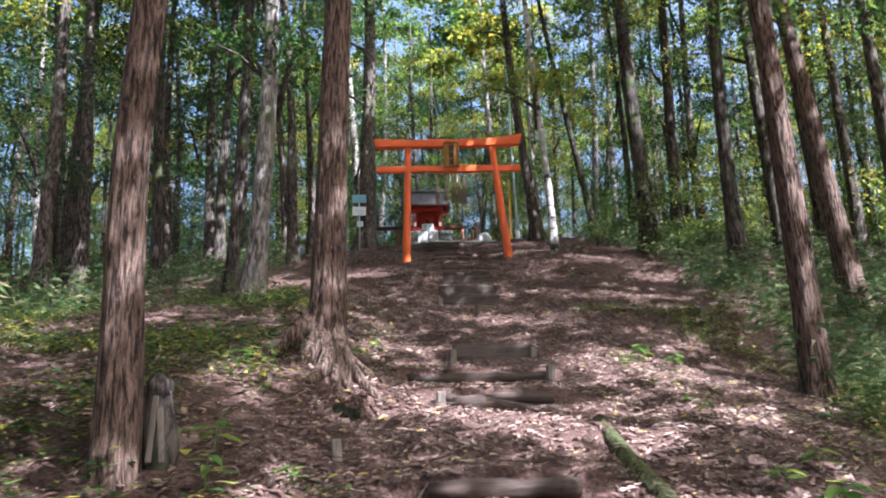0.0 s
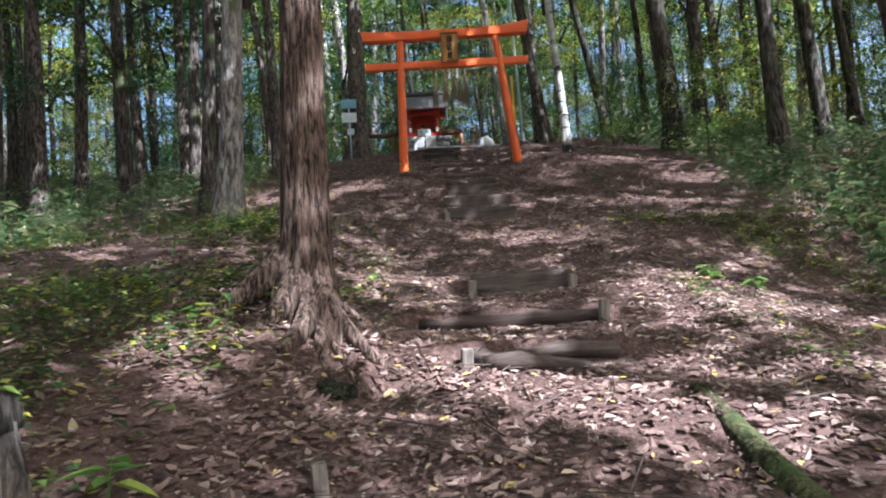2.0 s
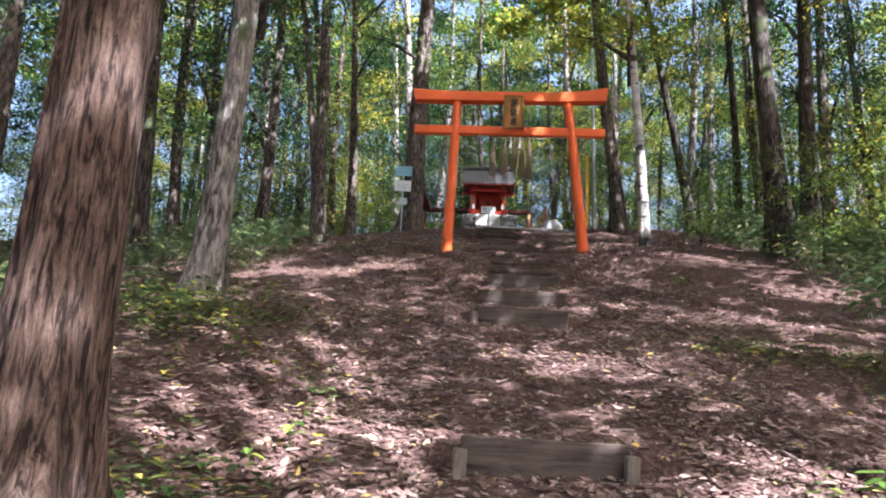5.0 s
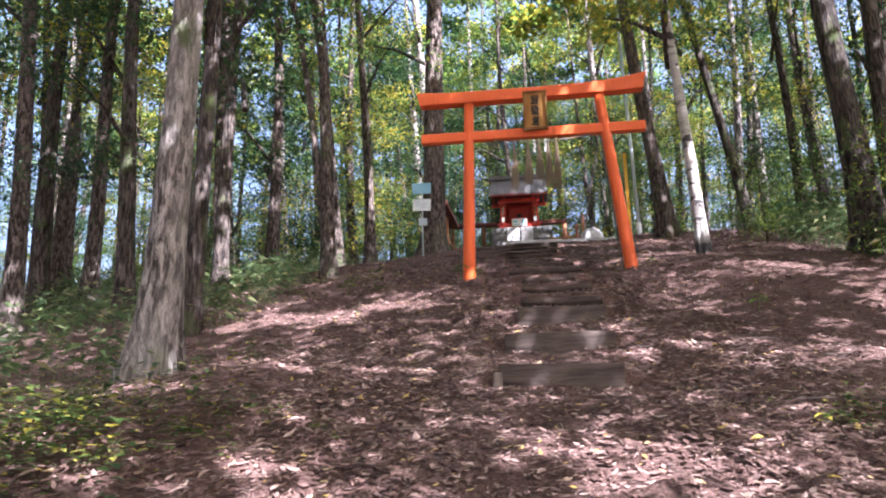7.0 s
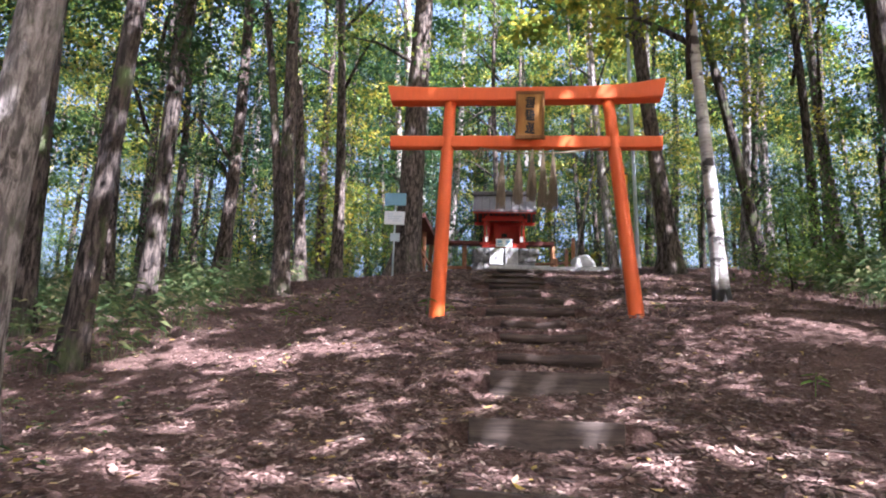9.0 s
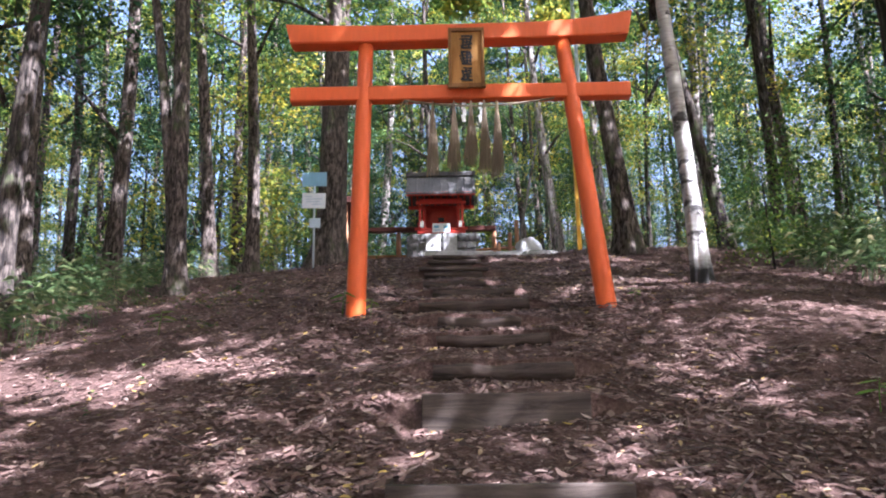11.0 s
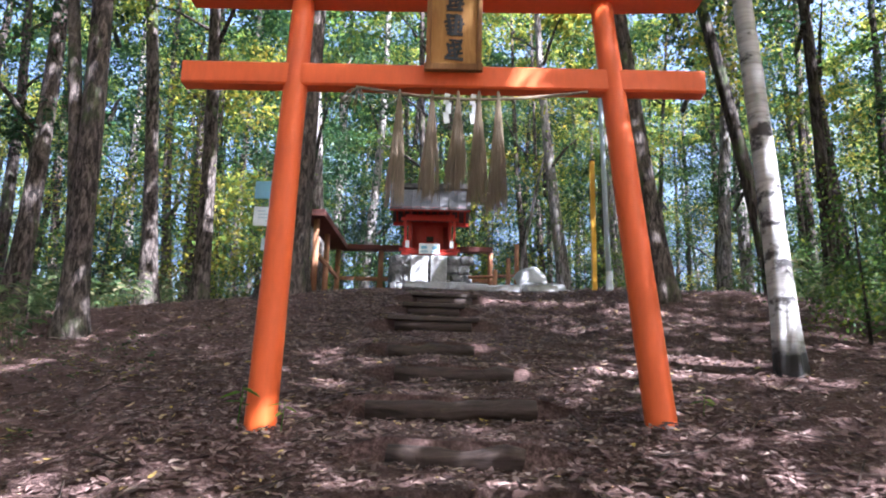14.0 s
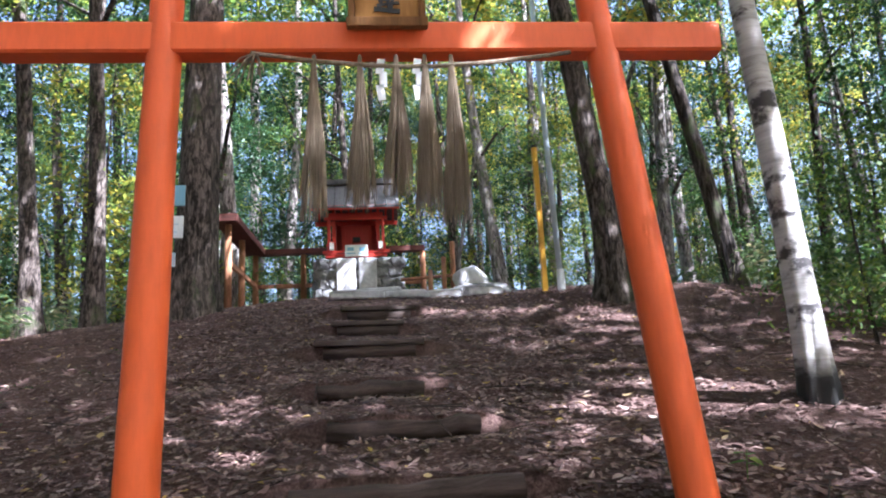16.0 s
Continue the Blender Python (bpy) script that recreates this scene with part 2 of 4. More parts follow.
# ---- the hill ----
KNOT_Y = (-60, -30, -12, -2, 1.5, 3.6, 5.3, 9.7, 11.3, 14.9, 18.5, 21.2, 25, 30, 40, 80)
KNOT_Z = (-8, -5.6, -3.2, -1.40, -0.45, 0.10, 0.48, 1.78, 2.24, 3.56, 4.57, 5.42, 6.15, 6.5, 6.6, 6.0)
PROFILE_Y = np.linspace(-60, 80, 1401)
PROFILE_Z = np.convolve(np.pad(np.interp(PROFILE_Y, KNOT_Y, KNOT_Z), 9, mode="edge"), np.hanning(19) / np.hanning(19).sum(), "valid")
# the steps: y of the riser, its two ends in x
STEPS = ((2.2, -1.0, -0.2), (4.27, -0.86, 0.06), (5.1, -1.13, 0.19), (6.17, -0.66, 0.2), (9.92, -0.65, 0.31), (11.2, -0.63, 0.41),
         (12.4, -0.52, 0.47), (13.15, -0.47, 0.5), (13.95, -0.45, 0.46), (14.52, -0.45, 0.28), (15.28, -0.65, 0.45), (16.25, -0.53, 0.39),
         (17.25, -0.66, 0.13), (18.6, -0.78, 0.24), (19.55, -0.67, 0.1), (20.5, -0.6, 0.3))


def smooth(a, b, x):
    t = min(max((x - a) / (b - a), 0), 1)
    return t * t * (3 - 2 * t)


def ground(x, y, steps=True):
    z = float(np.interp(y, PROFILE_Y, PROFILE_Z))
    low = 1 - smooth(6, 10, y)
    z += 0.42 * smooth(1.0, 2.8, -x) * (1 - smooth(8.5, 12.5, y)) * smooth(-4, 3, y)
    z -= 0.098 * min(max(-x - 1.5, 0), 7.5) * (1 - low)
    z -= 0.17 * min(max(x - 1.0, 0), 5) * low
    z -= 0.05 * min(max(x - 4, 0), 12) * (1 - low)
    z += 0.12 * smooth(1.2, 2.4, x) * smooth(11, 14, y) * (1 - smooth(21, 24, y))
    z += 0.05 * math.exp(-((x - 1.15) ** 2 + (y - 14.9) ** 2) / 0.5)
    if abs(x) < 45 and -30 < y < 60:
        z += 0.05 * noise.noise((x * 0.9, y * 0.9, 3.1)) + 0.02 * noise.noise((x * 3.1, y * 3.1, 7.7))
    z -= 0.2 * math.exp(-((x + 2.7) ** 2 + (y - 1.5) ** 2) / 0.55)
    z += 0.20 * math.exp(-((x + 1.85) ** 2 + (y - 4.3) ** 2) / 0.35) - 0.16 * math.exp(-((x + 1.42) ** 2 + (y - 3.62) ** 2) / 0.09)
    if steps and -2 < x < 1.4 and 1 < y < 22:
        for s, a, b in STEPS:
            d = y - s
            if abs(d) < 1.2:
                mid, half = (a + b) / 2, (b - a) / 2
                side = 1 - smooth(half, half + 0.35, abs(x - mid))
                z += side * (0.08 if d > 0 else -0.08) * math.exp(-abs(d) / 0.32)
    return z


def axis(fine_a, fine_b, step, reach):
    mid = list(np.arange(fine_a, fine_b + step / 2, step))
    out, d, p = [], step, fine_b
    while p < reach:
        d = min(d * 1.25, 25)
        p += d
        out.append(p)
    low, d, p = [], step, fine_a
    while p > -reach:
        d = min(d * 1.25, 25)
        p -= d
        low.append(p)
    return list(reversed(low)) + mid + out


def build_ground():
    xs, ys = axis(-4, 4, 0.06, 420), axis(-1, 21.5, 0.06, 420)
    verts = [(x, y, ground(x, min(max(y, -60), 80)) + (0.03 * noise.noise((x * 2.3, y * 2.3, 0)) if abs(x) < 12 else 0)) for y in ys for x in xs]
    n = len(xs)
    faces = [(j * n + i, j * n + i + 1, (j + 1) * n + i + 1, (j + 1) * n + i) for j in range(len(ys) - 1) for i in range(n - 1)]
    return tagged(quads("ground", verts, faces, M_SOIL, None, True), "forest hillside covered in brown fallen leaves and soil", "ground", kind="structure")


build_ground()

# ---- trees ----
def trunk_mesh(height, radius, lean=(0, 0), sides=14, flare=1.6, lobes=0.25, seed=0.0, bend=0.12, wobble=0.12, reach=0.5, ridge=0.0, swing=0.0):
    """A tapered trunk from just under the ground, with a lobed root flare, a lean and a slight bend."""
    bm = bmesh.new()
    hs = [-0.35, -0.1, 0.05, 0.18, 0.35, 0.6, 1.0, 1.6, 2.4, 3.3, 4.3, 5.5, 7, 9, 11, 13, 16, 20]
    hs = [h for h in hs if h < height] + [height]
    rings = []
    for h in hs:
        k = max(h, 0)
        taper = (1 - 0.75 * k / height)
        f = 1 + (flare - 1) * math.exp(-k / reach)
        cx = swing * math.exp(-((h - 1.6) / 1.1) ** 2) + lean[0] * h + bend * math.sin(h * 0.35 + seed) - bend * math.sin(seed)
        cy = lean[1] * h + bend * math.cos(h * 0.3 + seed) - bend * math.cos(seed)
        ring = []
        for s in range(sides):
            a = 2 * math.pi * s / sides
            lob = 1 + lobes * math.exp(-k / (reach * 0.9)) * 1.6 * noise.noise((math.cos(a) * 1.6 + seed, math.sin(a) * 1.6, seed))
            w = 1 + wobble * noise.noise((math.cos(a) * 2.2, math.sin(a) * 2.2 + seed, h * 0.5))
            w += ridge * noise.noise((math.cos(a) * 7 + seed, math.sin(a) * 7, h * 0.4 + seed))
            r = radius * taper * f * lob * w
            ring.append(bm.verts.new((cx + math.cos(a) * r, cy + math.sin(a) * r, h)))
        rings.append(ring)
    for a, b in zip(rings, rings[1:]):
        for s in range(sides):
            bm.faces.new((a[s], a[(s + 1) % sides], b[(s + 1) % sides], b[s]))
    bm.faces.new(rings[-1])
    return bm


def spray(rng, centres, per, spread, flat, size, aspect=0.55, droop=0.3):
    """Vertices and faces of many small leaves, gathered round the centres."""
    n = len(centres) * per
    c = np.repeat(np.array(centres), per, axis=0)
    p = c + rng.normal(size=(n, 3)) * (spread, spread, spread * flat)
    yaw = rng.uniform(0, 2 * np.pi, n)
    tilt = rng.normal(0, 0.5, n) - droop
    roll = rng.normal(0, 0.6, n)
    ln = size * rng.uniform(0.6, 1.3, n)
    u = np.stack([np.cos(yaw) * np.cos(tilt), np.sin(yaw) * np.cos(tilt), np.sin(tilt)], 1)
    s = np.stack([-np.sin(yaw) * np.cos(roll), np.cos(yaw) * np.cos(roll), np.sin(roll)], 1)
    a = p
    b = p + u * (ln * 0.45)[:, None] + s * (ln * aspect * 0.5)[:, None]
    d = p + u * (ln * 0.45)[:, None] - s * (ln * aspect * 0.5)[:, None]
    e = p + u * ln[:, None]
    v = np.stack([a, b, e, d], 1).reshape(-1, 3)
    f = np.arange(n * 4).reshape(-1, 4)
    return v.tolist(), f.tolist()


def crown_mesh(name, seed, low, high, radius, clumps, per, size, material, spread=0.42, flat=0.4, top=0):
    """Leaves in clumps: a loose crown from low to high and, with top, a closed roof of leaves above it, mostly unseen,
    added to block the sun.
    """
    rng = np.random.default_rng(seed)
    cs = []
    for k in range(clumps + top):
        h = rng.uniform(0, 1)
        roof = k >= clumps
        r = radius * (1.1 if roof else 0.35 + 0.75 * math.sin(math.pi * (0.12 + 0.8 * h))) * math.sqrt(rng.uniform(0.05, 1))
        a = rng.uniform(0, 2 * math.pi)
        cs.append((math.cos(a) * r, math.sin(a) * r, high - 0.5 + 3.5 * h - 0.35 * r if roof else low + (high - low) * h))
    v, f = spray(rng, cs[:clumps], per, spread, flat, size)
    if top:
        v2, f2 = spray(rng, cs[clumps:], 190, 0.39, 0.35, 0.28, 0.7, 0.1)
        n = len(v)
        v, f = v + v2, f + [[i + n for i in q] for q in f2]
    me = bpy.data.meshes.new(name)
    me.from_pydata(v, [], f)
    me.materials.append(material)
    return me, cs


CROWNS = [crown_mesh("crown", 10 + i, lo, hi, r, n, per, sz, m, top=top) for i, (lo, hi, r, n, per, sz, m, top) in enumerate((
    (5.5, 12, 2.6, 12, 230, 0.125, M_LEAF, 14), (4.0, 11, 2.4, 12, 230, 0.12, M_LEAF, 14), (6.5, 13, 2.8, 12, 230, 0.125, M_LEAF, 14),
    (3.5, 12, 1.8, 20, 230, 0.105, M_FIR, 12), (5.0, 13, 2.1, 18, 230, 0.11, M_FIR, 12), (9.5, 12.5, 1.6, 3, 200, 0.13, M_LEAF, 0),
    (4.5, 15, 2.6, 22, 210, 0.12, M_LEAF, 4), (3.0, 15, 1.9, 30, 220, 0.105, M_FIR, 4)))]
LIMB_CACHE = {}


def limb_meshes(kind):
    """Thin limbs that lead from the trunk out to some of a crown's clumps, one mesh each."""
    if kind not in LIMB_CACHE:
        LIMB_CACHE[kind] = []
        for i, c in enumerate(CROWNS[kind][1][:5]):
            z0 = max(c[2] - 0.8 - 0.15 * math.hypot(c[0], c[1]), 2.5)
            mid = (c[0] * 0.5, c[1] * 0.5, (z0 + c[2]) / 2 + 0.15)
            bm = tube([(0, 0, z0), mid, c], [0.055, 0.035, 0.01], 6)
            me = bpy.data.meshes.new("limb")
            bm.to_mesh(me)
            bm.free()
            me.materials.append(M_DARK)
            LIMB_CACHE[kind].append(me)
    return LIMB_CACHE[kind]


def tree(x, y, d, lean, height, material, label, crown=0, name="broadleaf_tree", crown_scale=1.0, **kw):
    z = ground(x, y)
    root = thing(name, pose(x, y, z), label, "tree", "trees of the forest")
    part("trunk", trunk_mesh(height, d / 2, lean, **kw), material, root, smooth=True)
    if crown is not None:
        shift = Vector((lean[0] * 9, lean[1] * 9, 0))
        place = Matrix.Translation(shift) @ pose(0, 0, 0, 0, 0, random.uniform(0, 360)) @ Matrix.Scale(crown_scale, 4)
        for nm, me in [("crown", CROWNS[crown][0])] + [("limb", me) for me in limb_meshes(crown)]:
            ob = new(nm, me)
            ob.parent = root
            ob.matrix_basis = place
    return root


CEDAR_LABEL = "straight cedar trunk with stringy red-brown bark in dappled sun"
GREY_LABEL = "slender broadleaf tree with rough grey bark"
DARK_LABEL = "tall thin tree with dark mossy bark in shade"
# the three cedars beside the foot of the path
tree(-2.5, 1.9, 0.19, (0.022, 0.0), 15, M_CEDAR, "smooth leaning cedar with pale red-brown bark beside a stump", 2, "cedar_tree",
     sides=44, flare=1.3, lobes=0.3, seed=1.3, wobble=0.12, bend=0.02, ridge=0.07, swing=-0.07)
tree(-1.78, 4.25, 0.275, (0.024, 0.003), 16, M_CEDAR, "large cedar with shaggy red-brown bark and spreading roots", 4, "cedar_tree",
     sides=64, flare=1.65, lobes=0.65, seed=4.2, wobble=0.16, bend=0.02, reach=0.27, ridge=0.10)
def roots(root, x, y, ways):
    """Surface roots that run out from a trunk and dive into the hill."""
    z = ground(x, y)
    for k, (a, ln, r) in enumerate(ways):
        a = radians(a)
        pts, rs = [], []
        for i in range(8):
            u = i / 7
            b = a + 0.25 * math.sin(3 * u + k)
            px, py = math.cos(b) * (0.1 + ln * u), math.sin(b) * (0.1 + ln * u)
            h = 3.0 * r * (1 - u) ** 2.4
            pts.append((px, py, ground(x + px, y + py) - z + h + 0.01 - 0.09 * u * u))
            rs.append(r * (1 - 0.7 * u))
        part("root", tube(pts, rs, 12, wobble=0.35, seed=k * 3.1), M_CEDAR, root, smooth=True)


big = [o for o in scene.objects if o.name.startswith("cedar_tree")][-1]
roots(big, -1.78, 4.25, ((196, 0.72, 0.095), (235, 0.55, 0.08), (272, 0.75, 0.075), (300, 0.6, 0.06), (335, 0.8, 0.05), (215, 1.1, 0.025), (290, 1.0, 0.025), (20, 0.6, 0.03), (120, 0.6, 0.04)))
tree(2.87, 5.35, 0.27, (-0.014, 0.007), 15, M_CEDAR, "leaning cedar with peeling sunlit bark at the path edge", 6, "cedar_tree",
     sides=40, flare=1.35, lobes=0.4, seed=7.7, wobble=0.14, bend=0.08, ridge=0.08)
tree(5.6, 9.0, 0.33, (-0.048, 0.029), 15, M_CEDAR, CEDAR_LABEL, 6, "cedar_tree", sides=24, seed=2.2)
# trees beside the climb
tree(4.6, 15.0, 0.42, (-0.019, 0.008), 15, M_DARK, "thick mossy tree with one sunlit flank beside bamboo grass", 0, sides=24, seed=3.0, flare=1.7, lobes=0.5)
tree(6.2, 17.5, 0.38, (-0.009, 0.004), 15, M_DARK, DARK_LABEL, 3, sides=18, seed=5.0)
tree(2.45, 16.0, 0.185, (-0.026, 0.02), 15, M_BIRCH, "white-barked birch with a black rough foot", 1, "birch_tree", sides=24, flare=1.35, lobes=0.4, seed=8.0)
tree(2.8, 20.3, 0.34, (-0.07, 0.015), 16, M_GREY, "big grey-brown tree leaning beside the gate", 6, sides=24, flare=1.6, lobes=0.6, seed=9.0)
tree(-2.58, 21.7, 0.56, (-0.013, -0.002), 18, M_GREY, "massive old tree with scaly grey bark behind the signs", 6, sides=32, flare=1.5, lobes=0.5, seed=11.0, wobble=0.15)
tree(-4.55, 19.1, 0.31, (-0.06, -0.02), 15, M_GREY, GREY_LABEL, 0, sides=20, seed=12.0)
tree(-4.55, 19.16, 0.2, (-0.14, -0.01), 12, M_GREY, "second slanting stem of a forked grey tree", None, sides=14, seed=12.6)
tree(-3.75, 10.35, 0.34, (0.035, 0.019), 15, M_PALE, "pale-barked tree with lichen patches and spreading roots", 1, sides=28, flare=1.7, lobes=0.6, seed=13.0)
tree(-4.9, 13.4, 0.26, (0.066, 0.028), 15, M_DARK, "dark leaning tree with a mossy foot", 3, sides=20, seed=14.0)
tree(3.2, 30.2, 0.36, (-0.064, 0.012), 14, M_PALE, "pale slanting tree behind the shrine", 1, sides=18, seed=15.0)
for i, (x, y, d, lx, ly) in enumerate(((-9.15, 17.8, 0.32, 0.05, 0), (-10.3, 17.9, 0.39, 0.05, -0.02), (-11.8, 20.6, 0.31, 0.05, -0.016), (-6.85, 18.95, 0.32, -0.045, -0.024),
                                        (-10.6, 27.4, 0.32, -0.05, -0.025), (-6.7, 21.5, 0.32, 0, 0), (-4.7, 24.0, 0.30, -0.02, 0), (4.9, 21.5, 0.25, -0.12, 0.06),
                                        (8.2, 25.3, 0.32, -0.02, 0.013), (8.3, 21.0, 0.32, 0, 0), (8.1, 32.5, 0.30, 0.05, -0.03), (-5.5, 23.6, 0.29, -0.10, -0.05))):
    tree(x, y, d, (lx, ly), 15, (M_GREY, M_DARK, M_GREY)[i % 3], (GREY_LABEL, DARK_LABEL, GREY_LABEL)[i % 3], (6, 7, 6, 3)[i % 4], sides=16, seed=20.0 + i)
for i, (x, y, d, lx, ly) in enumerate(((-8.0, 31.3, 0.32, -0.05, -0.02), (-5.9, 27.1, 0.30, -0.02, 0), (5.5, 12.5, 0.33, 0.0, 0.0), (-8.9, 13.6, 0.36, -0.02, -0.01),
                                        (-12, 20.2, 0.28, -0.03, -0.02), (-8.8, 15.2, 0.33, 0, 0), (-7.3, 16.0, 0.32, 0, 0), (-8.4, 20, 0.30, -0.03, -0.01), (-6.2, 17.4, 0.30, 0, 0))):
    tree(x, y, d, (lx, ly), 15, (M_DARK, M_GREY)[i % 2], (DARK_LABEL, GREY_LABEL)[i % 2], (7, 6, 0)[i % 3], sides=16, seed=40.0 + i)

FOREST_SEED = 17
# the leaf roof's noise offset is picked so its gaps light chosen ground
CANOPY_LEAVES, CANOPY_GAP, CANOPY_SEED = 90000, 0.22, 511.56
SHADE_STAND = ((7.4, 4.9, 1.0, 40), (9.4, 3.4, 1.1, 130), (11.6, 5.2, 1.0, 250), (6.9, 7.3, 1.0, 310), (8.6, 7.6, 1.05, 75))
# the forest round about: a few trees, repeated with other turns and sizes
def forest():
    rng = random.Random(FOREST_SEED)
    models = []
    for i in range(6):
        m = tree(60 + i * 3, -50, 0.28 + 0.03 * i, (rng.uniform(-0.05, 0.05), rng.uniform(-0.04, 0.04)), 15 + i % 3,
                 (M_GREY, M_DARK, M_DARK, M_GREY, M_PALE, M_DARK)[i], (GREY_LABEL, DARK_LABEL, DARK_LABEL, GREY_LABEL, "tall tree with pale lichen-marked bark", DARK_LABEL)[i],
                 (0, 3, 1, 2, 1, 4)[i], sides=12, seed=60.0 + i)
        models.append(m)
    taken = [o.matrix_basis.translation.copy() for o in scene.objects if o.parent is None and o.get("category") == "tree"]
    # model for the trees added on the sun's side to cast shade
    shade = tree(60, -60, 0.3, (0.02, 0.01), 15, M_GREY, GREY_LABEL, 5, sides=12, seed=77.0)

    thin = [tree(60 + i * 3, -56, 0.26 + 0.03 * i, (rng.uniform(-0.05, 0.05), 0.02), 15, (M_DARK, M_GREY, M_DARK, M_PALE)[i],
                 (DARK_LABEL, GREY_LABEL, DARK_LABEL, "tall tree with pale lichen-marked bark")[i], (6, 7, 6, 7)[i], sides=12, seed=90.0 + i) for i in range(4)]

    def plant(models, count, xa, xb, ya, yb, gap):
        n = 0
        for _ in range(4000):
            if n >= count:
                break
            x, y = rng.uniform(xa, xb), rng.uniform(ya, yb)
            if abs(x) < 3.6 + 0.12 * abs(y - 8) and y < 27 or -13 < x < 6.5 and 3 < y < 24 or abs(x) < 3.0 and y < 31:
                continue
            if any((x - p.x) ** 2 + (y - p.y) ** 2 < gap * gap for p in taken):
                continue
            p = Vector((x, y, ground(x, y)))
            taken.append(p)
            s = rng.uniform(0.85, 1.15)
            copy_thing(rng.choice(models), Matrix.Translation(p) @ pose(0, 0, 0, rng.uniform(-2.5, 2.5), rng.uniform(-2.5, 2.5), rng.uniform(0, 360)) @ Matrix.Scale(s, 4))
            n += 1

    # a close stand added on the sun's side to shade the path, and a spot kept clear to light it
    for x, y, s, turn in SHADE_STAND:
        p = Vector((x, y, ground(x, y)))
        taken.append(p)
        copy_thing(shade, Matrix.Translation(p) @ pose(0, 0, 0, 0, 0, turn) @ Matrix.Scale(s, 4))
    taken.append(Vector((8.6, -2.4, 0)))
    plant([shade], 3, 6.5, 13.5, -0.5, 8, 2.4)
    plant([shade], 60, 3.6, 17, -16, 17, 2.9)
    plant(models, 9, -30, -7, 4, 26, 2.6)
    plant(thin, 24, -30, -7, 4, 26, 2.4)
    plant(thin, 36, 6.5, 30, 8, 26, 2.4)
    plant(thin, 165, -30, 30, 25, 60, 2.3)
    plant(thin, 22, -9, 9, 31, 58, 2.0)
    plant(models, 22, -26, -3, -18, 5, 3.0)
    plant(thin, 16, 12, 28, -18, 5, 3.0)


forest()


def canopy():
    """An unseen leaf roof added over and before the path to dapple the ground, ragged, with gaps that let the sun
    through.
    """
    rng = np.random.default_rng(5)
    n = CANOPY_LEAVES
    x, y = rng.uniform(-8, 22, n), rng.uniform(-14, 22, n)
    keep = []
    for i in range(n):
        p, q = x[i], y[i]
        gap = noise.noise((p * 0.72, q * 0.72, 4.0)) + 0.34 * noise.noise((p * 2.2, q * 2.2, 9.0)) + 0.6 * noise.noise((p * 0.3, q * 0.3, CANOPY_SEED))
        keep.append(gap < CANOPY_GAP)
    keep = np.array(keep)
    x, y = x[keep], y[keep]
    z = 11.4 + 0.28 * y + rng.normal(0, 0.14, len(x))
    v, f = spray(rng, np.stack([x, y, z], 1), 1, 0.04, 0.5, 0.34, 0.7, 0.0)
    tagged(quads("forest_canopy", v, f, M_LEAF), "unseen roof of green and yellow leaves added to dapple the path with sun", "foliage", kind="stuff")


canopy()

# ---- undergrowth: young trees with layered leaves ----
SAPLINGS = [crown_mesh("foliage", 70 + i, lo, hi, r, n, per, sz, m, 0.32, 0.25) for i, (lo, hi, r, n, per, sz, m) in enumerate((
    (0.5, 4.5, 1.1, 34, 85, 0.095, M_LEAF), (0.3, 2.6, 1.0, 26, 90, 0.085, M_LEAF), (0.4, 5.5, 1.2, 40, 100, 0.09, M_FIR)))]


def sapling(x, y, kind, scale, label="young forest tree with layered green and yellowing leaves"):
    h = (4.5, 2.6, 5.5)[kind]
    root = thing("sapling", pose(x, y, ground(x, y), 0, 0, random.uniform(0, 360)) @ Matrix.Scale(scale, 4), label, "sapling", "young trees under the canopy")
    part("stem", tube([(0, 0, -0.1), (0.05, 0.02, h * 0.5), (0, 0.08, h)], [0.03, 0.02, 0.006], 8), M_DARK, root, smooth=True)
    ob = new("foliage", SAPLINGS[kind][0])
    ob.parent = root
    return root


def undergrowth():
    rng = random.Random(9)
    n = 0
    while n < 230:
        x, y = rng.uniform(-30, 30), rng.uniform(6, 60)
        near = -9 < x < 7 and y < 25
        if near or abs(x) < 3.2 and y < 31 or (x > 3 and x < 10 and y < 15):
            continue
        sapling(x, y, rng.choice((0, 0, 1, 2)), rng.uniform(0.8, 1.5))
        n += 1


undergrowth()
for x, y, k, s in ((4.9, 14.2, 1, 0.8), (3.9, 17.4, 1, 0.65), (4.9, 18.4, 1, 0.85), (6.4, 14.9, 1, 0.9)):
    sapling(x, y, k, s, "dense low bush of dark green leaves on the bank")

# ---- torii gate ----
TY = 14.93


